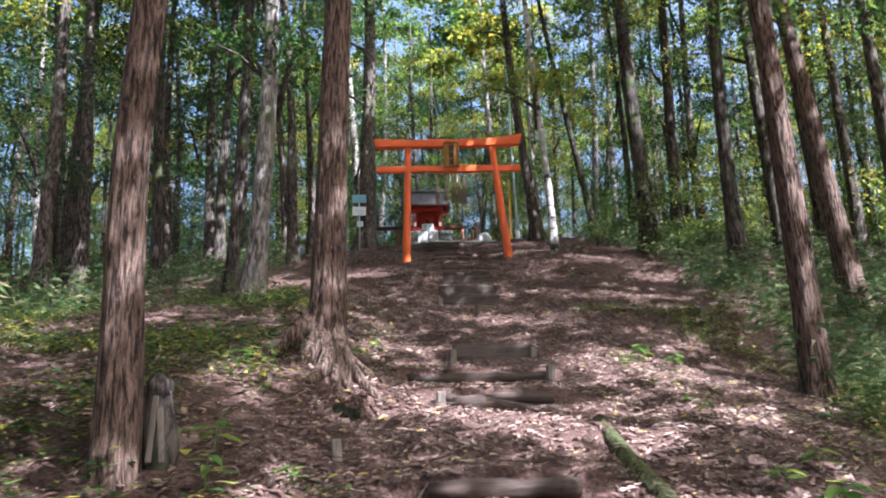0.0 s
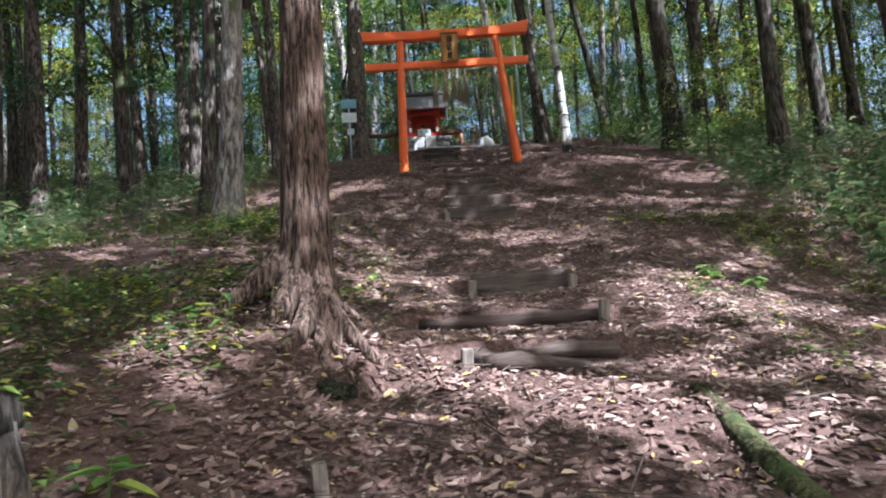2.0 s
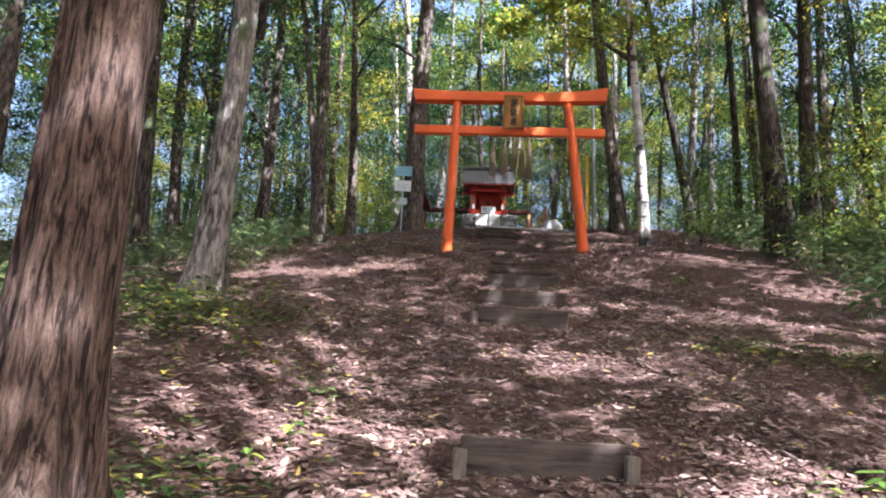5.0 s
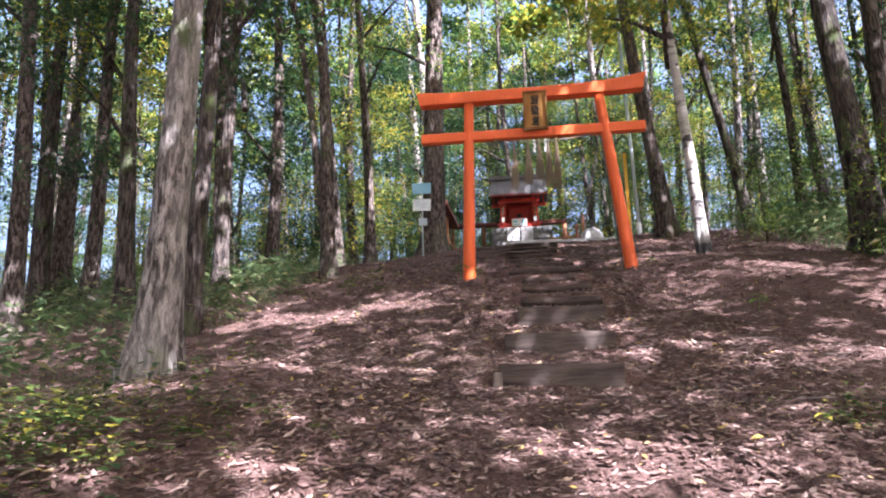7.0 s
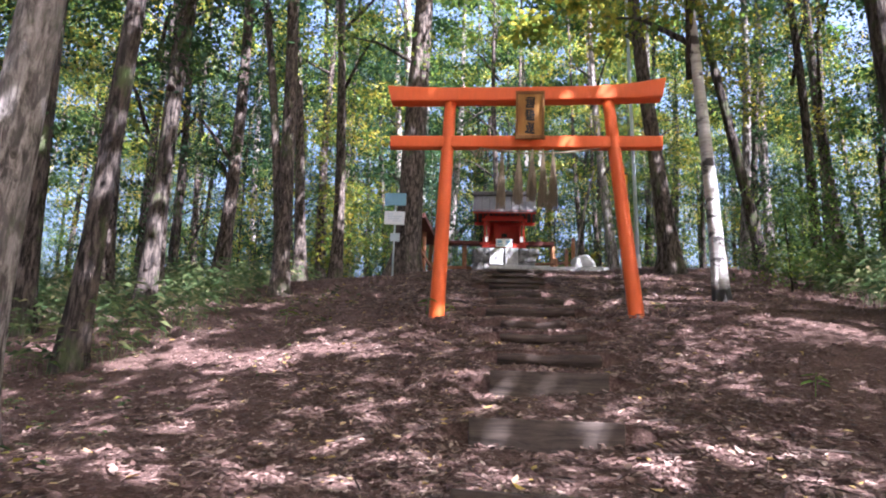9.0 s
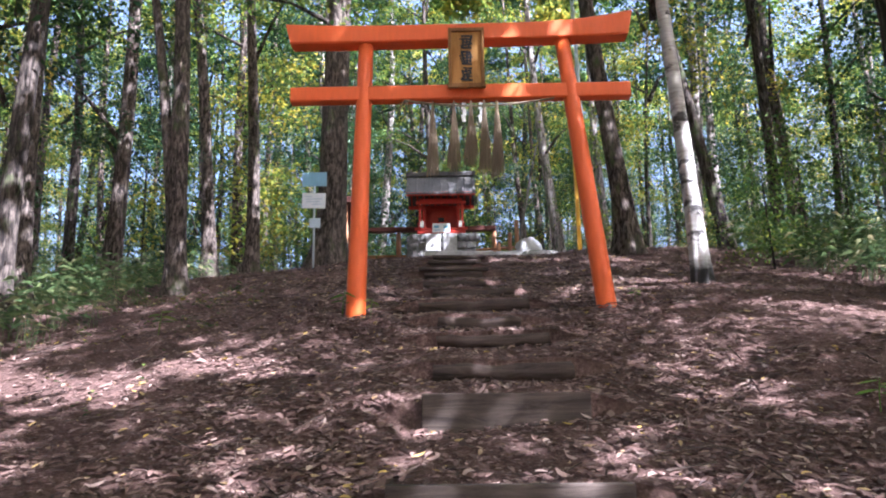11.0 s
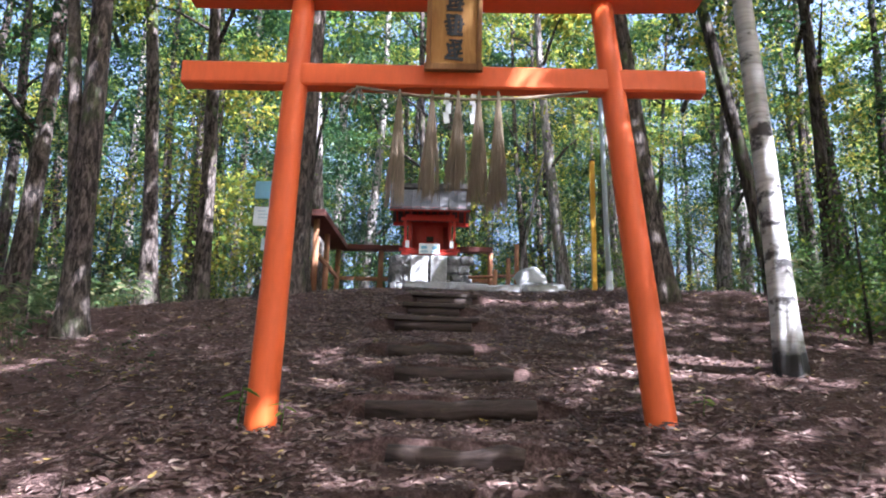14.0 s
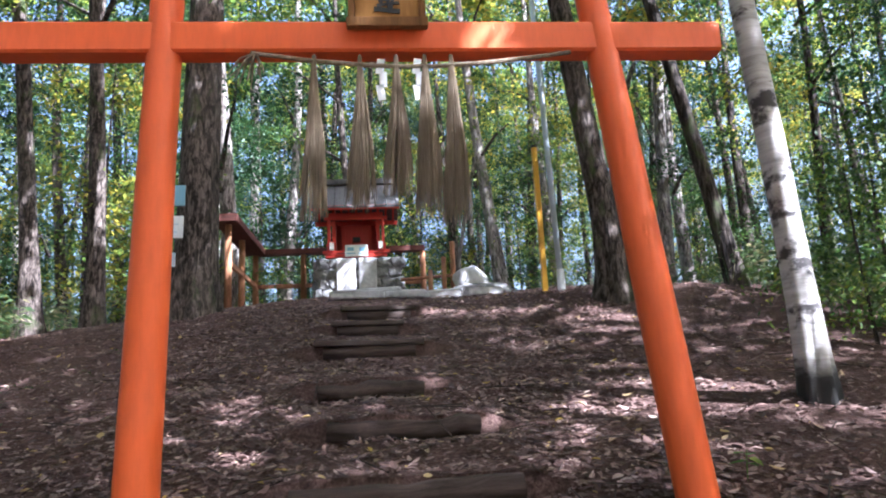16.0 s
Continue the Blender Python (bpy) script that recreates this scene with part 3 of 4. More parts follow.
def torii():
    g = thing("torii_gate", pose(-0.05, TY, ground(-0.05, TY, False)), "vermilion-painted wooden torii gate with a name plaque", "torii gate")
    z0 = ground(-0.05, TY, False)

    def beam(name, xa, xb, z_low, z_high, depth, curl=0.0, label="", n=24):
        bm = bmesh.new()
        rings = []
        for i in range(n + 1):
            u = i / n
            x = xa + (xb - xa) * u
            lift = curl * abs(2 * u - 1) ** 4 * (1.0 if u > 0.5 else 0.35)
            zl, zh = z_low(u) + lift * 0.2 - z0, z_high(u) + lift - z0
            b = 0.012
            low, high = x + 0.05, x + 0.05 + (0.45 * curl * (1 if u > 0.5 else -1) if i in (0, n) else 0)
            ring = [(low, -depth / 2 + b, zl), (low, depth / 2 - b, zl), (low, depth / 2, zl + b), (high, depth / 2, zh - b),
                    (high, depth / 2 - b, zh), (high, -depth / 2 + b, zh), (high, -depth / 2, zh - b), (low, -depth / 2, zl + b)]
            rings.append([bm.verts.new(p) for p in ring])
        for a, c in zip(rings, rings[1:]):
            for s in range(8):
                bm.faces.new((a[s], a[(s + 1) % 8], c[(s + 1) % 8], c[s]))
        bm.faces.new(list(reversed(rings[0])))
        bm.faces.new(rings[-1])
        bmesh.ops.recalc_face_normals(bm, faces=bm.faces)
        return part(name, bm, M_RED, g, label)

    for xb, xt, zt in ((-1.245, -1.155, 6.36), (1.185, 0.865, 6.37)):
        zb = ground(xb, TY, False) - 0.3
        pts, rs = [], []
        for i in range(13):
            u = i / 12
            pts.append((xb + (xt - xb) * u + 0.05, 0, zb + (zt - zb) * u - z0))
            rs.append(0.098 - 0.024 * u)
        part("column", tube(pts, rs, 28, wobble=0.025, seed=xb), M_RED, g, smooth=True)
    beam("tie_beam", -1.91, 1.52, lambda u: 5.72, lambda u: 5.875, 0.13)
    beam("lintel", -1.92, 1.53, lambda u: 6.335 + 0.03 * u, lambda u: 6.52 + 0.02 * u, 0.20, 0.11)
    # plaque between the beams, tipped forward
    tip = pose(-0.08, -0.15, 6.12 - z0, 7)
    plq = part("plaque", box(0.30, 0.03, 0.56), M_PLAQUE, g, "brown wooden name plaque with dark brush strokes")
    plq.matrix_basis = tip
    for sx, sz, at in ((0.36, 0.035, (0, -0.01, 0.28)), (0.38, 0.045, (0, -0.014, -0.295)), (0.03, 0.60, (-0.165, -0.01, 0)), (0.03, 0.60, (0.165, -0.01, 0))):
        part("plaque_frame", box(sx, 0.055, sz, at), M_PFRAME, plq)
    rng = random.Random(3)
    for row in range(3):
        zc = 0.155 - row * 0.165
        for k in range(5):
            bm = box(rng.uniform(0.07, 0.13), 0.006, rng.uniform(0.014, 0.024), (rng.uniform(-0.012, 0.012), -0.0185 - 0.0003 * k, zc + 0.06 - k * 0.03), 0.002, pose(0, 0, 0, 0, rng.uniform(-14, 6), 0))
            part("brush_mark", bm, M_INK, plq)
        for k in range(3):
            bm = box(rng.uniform(0.016, 0.026), 0.006, rng.uniform(0.08, 0.15), (-0.035 + 0.035 * k + rng.uniform(-0.01, 0.01), -0.0205 - 0.0003 * k, zc), 0.002, pose(0, 0, 0, 0, rng.uniform(-16, 16), 0))
            part("brush_mark", bm, M_INK, plq)
    return g


torii()


def shimenawa():
    """A thin straw rope slung under the tie beam, with five long straw tassels and paper strips."""
    z = 5.70
    rope = thing("straw_rope", pose(-0.1, TY - 0.1, z), "thin twisted straw rope with hanging straw tassels and paper", "rope")
    pts = [(-0.66 + 1.50 * i / 20, 0, -0.07 * math.sin(math.pi * i / 20) - 0.01) for i in range(21)]
    part("cord", tube(pts, [0.011] * 21, 8, wobble=0.3), M_STRAW, rope)
    rng = random.Random(21)
    for x, drop in ((-0.374, 0.82), (-0.164, 0.78), (0.004, 0.72), (0.138, 0.82), (0.263, 0.87)):
        bm = bmesh.new()
        for i in range(110):
            a, r = rng.uniform(0, 6.28), math.sqrt(rng.uniform(0, 1))
            bx, by = math.cos(a) * r * 0.062, math.sin(a) * r * 0.05
            end = drop * rng.uniform(0.82, 1.0)
            top = rng.uniform(0.02, 0.06)
            tube([(x + bx * 0.1, by * 0.1, -top), (x + bx * 0.3 + rng.uniform(-.004, .004), by * 0.3, -0.2), (x + bx * 0.8, by * 0.8, -end * 0.65), (x + bx * 1.15 - 0.01, by, -end)],
                 [0.0035, 0.0035, 0.003, 0.002], 4, bm)
        part("tassel", bm, M_STRAW, rope, "frayed tassel of dry straw")
    for i in range(9):
        a = i * 0.7
        part("straw", tube([(-0.64, 0, -0.01), (-0.66 + 0.05 * math.cos(a), 0.03 * math.sin(a), -0.06 - 0.02 * math.sin(a * 3)), (-0.68 + 0.08 * math.cos(a), 0.05 * math.sin(a), -0.14 + 0.03 * math.cos(a * 2))],
             [0.005, 0.005, 0.003], 5), M_STRAW, rope, "frayed straw at the rope's end")
    for x in (-0.07, 0.10):
        bm = bmesh.new()
        for k in range(3):
            box(0.035, 0.003, 0.075, (x + 0.012 * (k % 2), 0, -0.08 - 0.065 * k), 0.0, pose(0, 0, 0, 0, 8 * (1 - k), 0), bm=bm)
        part("paper_strip", bm, M_PAPER, rope, "white folded paper strip")


shimenawa()

# ---- the steps ----
def log_step(y, a, b, kind, label):
    z = ground((a + b) / 2, y + 0.05)
    s = thing("step", pose((a + b) / 2, y, z), label, "step", "steps up the path")
    half = (b - a) / 2
    rng = random.Random(int(y * 100))
    if kind == "board":
        part("board", box(2 * half, 0.06, 0.23, (0, -0.02, -0.08), 0.008, pose(0, 0, 0, 0, rng.uniform(-1.5, 1.5), 0)), M_BOARD, s)
    else:
        r = 0.066 if kind == "log" else 0.055
        pts = [(-half + 2 * half * i / 8, rng.uniform(-0.012, 0.012), -r * (1.35 if kind == "log" else 1.65) + rng.uniform(-0.014, 0.014)) for i in range(9)]
        part("log", tube(pts, [r * rng.uniform(0.82, 1.12) for _ in pts], 16, wobble=0.3, seed=y), M_LOG, s, smooth=True)
        if kind == "double":
            pts = [(-half * 0.8 + 1.9 * half * i / 8, -0.12 - 0.02 * math.sin(i), -0.13 - 0.008 * i + 0.03 * math.sin(i * 0.8)) for i in range(9)]
            part("log", tube(pts, [0.06 * rng.uniform(0.85, 1.1) for _ in pts], 14, wobble=0.2, seed=y + 3), M_LOG, s, smooth=True)
    return s, half


def stake(s, x, h=0.05):
    part("stake", box(0.07, 0.065, 0.5, (x, -0.085, h - 0.32), 0.012, pose(0, 0, 0, 3, 2, 8)), M_STAKE, s, "square stake with a pale sawn top")


KINDS = ("low", "double", "low", "board", "board", "board", "board", "log", "low", "log", "log", "log", "log", "plank", "plank", "plank")
for (y, a, b), kind in zip(STEPS, KINDS):
    if kind == "plank":
        s = thing("step", pose((a + b) / 2, y, ground((a + b) / 2, y + 0.05)), "flat grey plank step laid across the path", "step", "steps up the path")
        part("plank", box(b - a, 0.16, 0.05, (0, 0.02, 0.0), 0.01, pose(0, 0, 0, 0, 1, 2)), M_BOARD, s)
        part("log", tube([(-(b - a) * 0.42, 0.0, -0.09), (0, 0.01, -0.085), ((b - a) * 0.42, 0, -0.09)], [0.06, 0.065, 0.06], 12, wobble=0.15, seed=y), M_LOG, s, smooth=True)
        continue
    s, half = log_step(y, a, b, kind, {"low": "worn log step half sunk in the earth", "double": "step of two weathered logs, one fallen forward",
                                       "board": "grey board step held by wooden stakes", "log": "round log step set into the slope"}[kind])
    if kind == "board" and y < 7:
        stake(s, half * 0.98)
    if y < 10 and kind != "low":
        stake(s, -half * 1.02)
    if abs(y - 5.15) < 0.1:
        stake(s, half * 0.98, 0.09)

# ---- shrine ----
SX, SY = -0.5, 26.9


def shrine():
    z = ground(SX, SY, False)
    base = thing("stone_plinth", pose(SX, SY, z), "plinth of rough grey stones under the shrine", "plinth")
    part("core", box(1.62, 1.10, 0.86, (0, 0.0, 0.40), 0.02), M_STONE, base)
    rng = random.Random(2)
    meshes = []
    for i in range(6):
        bm = box(0.2, 0.13, 0.2, (0, 0, 0), 0.055)
        for v in bm.verts:
            v.co += Vector((rng.uniform(-1, 1), rng.uniform(-1, 1), rng.uniform(-1, 1))) * 0.018
        me = bpy.data.meshes.new("stone")
        bm.to_mesh(me)
        bm.free()
        me.materials.append(M_STONE)
        meshes.append(me)
    for row in range(4):
        x = -0.86 + 0.09 * (row % 2)
        while x < 0.84:
            w = rng.uniform(0.85, 1.5)
            ob = new("stone", meshes[rng.randrange(6)])
            ob.parent = base
            ob.matrix_basis = Matrix.Translation((x + 0.1 * w, -0.56, 0.1 + 0.208 * row)) @ Matrix.Diagonal((w * 0.97, 1, 1, 1))
            x += 0.2 * w
    for side in (-0.83, 0.83):
        for row in range(4):
            for k in range(4):
                ob = new("stone", meshes[rng.randrange(6)])
                ob.parent = base
                ob.matrix_basis = Matrix.Translation((side, -0.36 + 0.26 * k, 0.1 + 0.208 * row)) @ pose(0, 0, 0, 0, 0, 90) @ Matrix.Diagonal((1.25, 1, 1, 1))
    zt = z + 0.86
    # two slabs in pale stone, which also paints in the sunlit middle strip
    for sx, w in ((-0.21, 0.38), (0.22, 0.36)):
        part("front_slab", box(w, 0.09, 0.80, (sx, -0.64, 0.41), 0.03, pose(0, 0, 0, 2, 0, 0)), M_PALESTONE, base, "upright stone slab, its pale colour partly standing for sun on it")
    s = thing("shrine", pose(SX, SY, zt), "small vermilion wooden shrine with a grey sheet roof", "shrine")
    part("floor", box(1.25, 0.9, 0.07, (0, -0.02, 0.05)), M_SHRINE, s)
    part("floor_beam", box(1.36, 0.07, 0.06, (0, -0.42, 0.13)), M_SHRINE, s)
    part("back_wall", box(0.92, 0.04, 0.80, (0, 0.36, 0.48)), M_SHRINE, s)
    for sx in (-0.45, 0.45):
        part("side_wall", box(0.04, 0.62, 0.80, (sx, 0.05, 0.48)), M_SHRINE, s)
        part("post", box(0.075, 0.075, 0.92, (sx, -0.30, 0.52)), M_SHRINE, s)
        part("porch_post", box(0.06, 0.06, 0.78, (sx * 1.22, -0.44, 0.44)), M_SHRINE, s)
        part("railing", box(0.05, 0.50, 0.05, (sx * 1.30, -0.18, 0.28)), M_SHRINE, s)
        part("railing", box(0.16, 0.05, 0.05, (sx * 1.12, -0.44, 0.32)), M_SHRINE, s)
        part("lantern", box(0.09, 0.09, 0.15, (sx * 1.10, -0.50, 0.24), 0.012), M_PAPER, s, "small pale box by the railing")
    part("lintel", box(1.12, 0.08, 0.09, (0, -0.31, 0.93)), M_SHRINE, s)
    part("lintel", box(1.30, 0.07, 0.07, (0, -0.44, 0.83)), M_SHRINE, s)
    door = part("inner_door", box(0.62, 0.03, 0.62, (0, 0.05, 0.48)), M_SHRINE, s)
    for k in range(5):
        part("lattice", box(0.022, 0.02, 0.58, (-0.24 + 0.12 * k, 0.03, 0.48), 0.003), M_SHRINE, door)
    part("offering_box", box(0.34, 0.16, 0.16, (0, -0.20, 0.17), 0.01), M_FENCE, s)
    part("mirror_stand", box(0.16, 0.06, 0.10, (0, -0.1, 0.46), 0.01), M_INK, s)
    notice = part("notice", box(0.46, 0.012, 0.24, (0.0, -0.50, 0.14), 0.003), M_PAPER, s, "white notice sheets with blue print on the shrine's front")
    for k, (dx, w, dz, h) in enumerate(((-0.12, 0.13, 0.03, 0.07), (0.12, 0.12, 0.02, 0.08), (-0.11, 0.17, -0.06, 0.025), (0.11, 0.15, -0.065, 0.02))):
        part("print", box(w, 0.004, h, (dx, -0.5085, 0.14 + dz), 0.0), M_BLUE, notice)
    # gable roof: front and back slopes, ribs, ridge, red underside and verges
    for sign, y_low in ((-1, -0.78), (1, 0.62)):
        bm = bmesh.new()
        n, m = 8, 2
        for top in (0.0, -0.035):
            for i in range(n + 1):
                u = i / n
                y = y_low * u
                zz = 1.70 - 0.70 * u ** 0.85 + top
                for x in (-0.90, 0.90):
                    bm.verts.new((x, y, zz))
        bm.verts.ensure_lookup_table()
        o = 2 * (n + 1)
        for i in range(n):
            a = 2 * i
            bm.faces.new([bm.verts[j] for j in (a, a + 1, a + 3, a + 2)])
            bm.faces.new([bm.verts[j] for j in (o + a, o + a + 2, o + a + 3, o + a + 1)])
            bm.faces.new([bm.verts[j] for j in (a, a + 2, o + a + 2, o + a)])
            bm.faces.new([bm.verts[j] for j in (a + 1, o + a + 1, o + a + 3, a + 3)])
        e = 2 * n
        bm.faces.new([bm.verts[j] for j in (e, e + 1, o + e + 1, o + e)])
        bmesh.ops.recalc_face_normals(bm, faces=bm.faces)
        roof = part("roof", bm, M_ROOF, s, "grey weathered sheet roof")
        for k in range(9):
            x = -0.84 + 0.21 * k
            pts = [(x, y_low * i / 8, 1.715 - 0.70 * (i / 8) ** 0.85) for i in range(9)]
            part("roof_rib", tube(pts, [0.014] * 9, 6), M_ROOF, roof)
        part("eave", box(1.78, 0.05, 0.09, (0, y_low * 0.93, 0.985)), M_SHRINE, s)
        for k in range(11):
            part("rafter", box(0.035, 0.62, 0.045, (-0.80 + 0.16 * k, y_low * 0.62, 1.14), 0.004, pose(0, 0, 0, -38 * sign, 0, 0)), M_SHRINE, s)
    part("ridge", box(1.86, 0.18, 0.13, (0, 0, 1.74), 0.03), M_ROOF, s)
    for sx in (-0.46, 0.46):
        part("gable", box(0.04, 0.60, 0.46, (sx, 0.02, 1.10)), M_SHRINE, s)


shrine()


def fence():
    """A low rail fence round the shrine, its side rail running towards the gate."""
    zf = ground(-1.6, 27.8, False)
    f = thing("fence", pose(-0.7, 27.9, zf), "low wooden fence with a dark-stained flat top rail", "fence")
    inv = f.matrix_basis.inverted()

    def rail(a, b, w, h, mat):
        a, b = inv @ Vector(a), inv @ Vector(b)
        turn = (b - a).to_track_quat("X", "Z").to_matrix().to_4x4()
        part("rail", box((b - a).length, w, h, (a + b) / 2, 0.01, turn), mat, f)

    rail((-2.74, 27.9, zf + 1.26), (1.0, 27.9, zf + 1.26), 0.24, 0.12, M_FENCE)
    rail((-2.74, 27.9, zf + 1.27), (-2.80, 24.7, zf + 1.24), 0.44, 0.14, M_FENCE)
    rail((-2.74, 27.9, zf + 0.5), (1.0, 27.9, zf + 0.5), 0.06, 0.09, M_POST)
    rail((-2.72, 27.9, zf + 0.5), (-2.76, 25.0, zf + 0.46), 0.06, 0.09, M_POST)
    for x, y in ((-2.74, 27.9), (-1.7, 27.9), (0.95, 27.9), (-2.76, 26.3), (-2.78, 25.0)):
        zz = ground(x, y, False)
        part("post", tube([inv @ Vector((x, y, zz - 0.2)), inv @ Vector((x, y, zf + 1.2))], [0.07, 0.062], 12, wobble=0.1, seed=x), M_POST, f, smooth=True)
    g = thing("fence", pose(1.05, 25.6, ground(1.05, 25.6)), "short weathered post-and-rail barrier beside the plinth", "fence")
    for x, h in ((-0.15, 0.5), (0.12, 0.75), (0.30, 1.05)):
        part("post", tube([(x, 0, -0.15), (x + 0.02, 0.02, h)], [0.05, 0.045], 10, wobble=0.15, seed=x), M_POST, g, smooth=True)
    part("rail", tube([(-0.7, 0.1, 0.34), (0.3, 0, 0.38)], [0.035, 0.03], 10, wobble=0.1), M_POST, g, smooth=True)


fence()


def rock(name, sx, sy, sz, m, mat, label, seed):
    bm = bmesh.new()
    bmesh.ops.create_icosphere(bm, subdivisions=3, radius=1)
    for v in bm.verts:
        n = 1 + 0.32 * noise.noise(v.co * 1.3 + Vector((seed, 0, 0))) + 0.08 * noise.noise(v.co * 4 + Vector((0, seed, 0)))
        v.co = Vector((v.co.x * sx, v.co.y * sy, max(v.co.z, -0.55) * sz)) * n
    ob = part(name, bm, mat, None, smooth=True)
    ob.matrix_basis = m
    return tagged(ob, label, "rock")


zr = ground(1.75, 24.0)
rock("rock", 0.30, 0.24, 0.27, pose(1.47, 24.0, zr + 0.22), M_PALESTONE, "pale rounded boulder on a dark slab", 3.0)
rock("rock", 0.62, 0.35, 0.13, pose(1.62, 24.0, zr + 0.05), M_STONE, "flat dark stone slab in the leaves", 5.0)
for i, (x, y, w) in enumerate(((-0.45, 22.6, 0.8), (0.25, 22.75, 0.7), (0.85, 22.7, 0.6), (1.5, 22.9, 0.55), (-0.25, 24.6, 1.1))):
    bm = box(w, 0.42, 0.12, (0, 0, 0), 0.03)
    for v in bm.verts:
        v.co += Vector((random.uniform(-1, 1), random.uniform(-1, 1), random.uniform(-1, 1))) * 0.012
    ob = part("paving_stone", bm, M_PALESTONE)
    ob.matrix_basis = pose(x, y, ground(x, y) + 0.03, random.uniform(-2, 2), random.uniform(-2, 2), random.uniform(-6, 6))
    tagged(ob, "rough pale paving stone before the shrine", "paving stone", "paving stones before the shrine")

# ---- posts and signs ----
def posts():
    x, y = 2.3, 21.2
    p = thing("pole", pose(x, y, ground(x, y)), "tall thin galvanised pipe standing upright in the ground", "pole")
    part("pipe", tube([(0, 0, -0.2), (-0.05, 0, 2.5), (-0.12, 0, 6.2)], [0.04, 0.038, 0.034], 16), M_PIPE, p, smooth=True)
    part("collar", tube([(0, 0, 0.0), (0, 0, 0.28)], [0.055, 0.05], 16), M_WHITE, p, "white sleeve at the pole's foot")
    x, y = 2.1, 21.3
    p = thing("marker_post", pose(x, y, ground(x, y)), "yellow square marker post with a dark cap", "post")
    part("shaft", box(0.07, 0.07, 2.2, (0, 0, 0.95), 0.008), M_YELLOW, p)
    part("cap", box(0.075, 0.075, 0.04, (0, 0, 2.06), 0.006), M_INK, p, "dark cap")
    x, y = -2.78, 20.95
    z = ground(x, y)
    s = thing("notice_sign", pose(x, y, z), "blue and white sign panels on a thin post", "sign")
    part("post", tube([(0.0, 0.04, -0.2), (0.0, 0.04, 7.02 - z)], [0.02, 0.018], 10), M_PIPE, s, smooth=True)
    part("blue_panel", box(0.45, 0.02, 0.27, (0, 0, 6.88 - z), 0.006), M_BLUE, s, "plain pale blue panel")
    w = part("white_panel", box(0.43, 0.02, 0.29, (-0.005, 0, 6.47 - z), 0.006, pose(0, 0, 0, 0, 1.5, 0)), M_WHITE, s, "white notice panel with faint print")
    for k in range(4):
        part("print_line", box((0.12, 0.30, 0.26, 0.18)[k], 0.004, 0.018, ((-0.1, 0.0, -0.02, 0.05)[k], -0.013, 6.55 - 0.05 * k - z), 0.0), M_PIPE, w)
    part("small_panel", box(0.2, 0.02, 0.18, (0.02, 0.01, 6.05 - z), 0.006), M_PIPE, s, "small grey panel low on the post")
    # a dead pale branch leaning behind the boulder
    b = thing("fallen_branch", pose(1.28, 24.4, ground(1.28, 24.4)), "bare pale dead branch leaning upright", "branch")
    part("stick", tube([(0, 0, -0.05), (0.08, 0.0, 0.7), (0.22, 0.02, 1.4), (0.34, 0.0, 2.0), (0.52, 0.02, 2.75)], [0.035, 0.032, 0.03, 0.035, 0.02], 8, wobble=0.2), M_PALE, b, smooth=True)


posts()

# the stump beside the foremost cedar
def stump():
    x, y = -2.33, 1.98
    s = thing("stump", pose(x, y, ground(x, y)), "rotting split stump with a dark cap beside a cedar", "stump")
    bm = tube([(0, 0, -0.2), (0.0, 0, 0.06), (-0.01, 0, 0.2), (-0.02, 0, 0.36)], [0.10, 0.08, 0.07, 0.06], 20, wobble=0.5, seed=2.0)
    part("wood", bm, M_DARK, s, smooth=True)
    part("cap", tube([(-0.02, 0, 0.34), (-0.02, 0, 0.41), (-0.02, 0, 0.45)], [0.064, 0.058, 0.02], 20, wobble=0.6, seed=4.0), M_DARK, s, "dark mossy cap", smooth=True)
    for k, (dx, a, h) in enumerate(((-0.02, 4, 0.32), (0.025, -5, 0.26))):
        part("splinter", box(0.03, 0.02, h, (dx, -0.078, 0.02 + h / 2), 0.008, pose(0, 0, 0, 0, a, 0)), M_STAKE, s, "pale torn wood")


stump()
p = thing("wooden_peg", pose(-1.51, 2.52, ground(-1.51, 2.52)), "small square grey peg in the leaf litter", "peg")
part("peg", box(0.055, 0.055, 0.4, (0, 0, -0.08), 0.01, pose(0, 0, 0, 3, -4, 15)), M_STAKE, p)
def moss_clump(x, y, r, seed):
    bm = bmesh.new()
    bmesh.ops.create_icosphere(bm, subdivisions=3, radius=1)
    for v in bm.verts:
        n = 1 + 0.45 * noise.noise(v.co * 1.6 + Vector((seed, 0, 0))) + 0.15 * noise.noise(v.co * 5 + Vector((0, seed, 0)))
        v.co = Vector((v.co.x * r * 1.4, v.co.y * r, v.co.z * r * 0.6)) * n
    ob = part("moss_clump", bm, M_HOLLOW, None, smooth=True)
    ob.matrix_basis = pose(x, y, ground(x, y) - r * 0.3)
    tagged(ob, "dark green lump standing in for the shaded hollow under cedar roots", "moss")


# near-black green: the shade of the hollow under the roots, put into the colour
M_HOLLOW = bark("shaded_hollow", (0.008, 0.008, 0.005), (0.02, 0.022, 0.01), (0.05, 0.055, 0.02), 1.0, 40, 0.0, 0.1)
moss_clump(-1.62, 3.66, 0.10, 1.0)
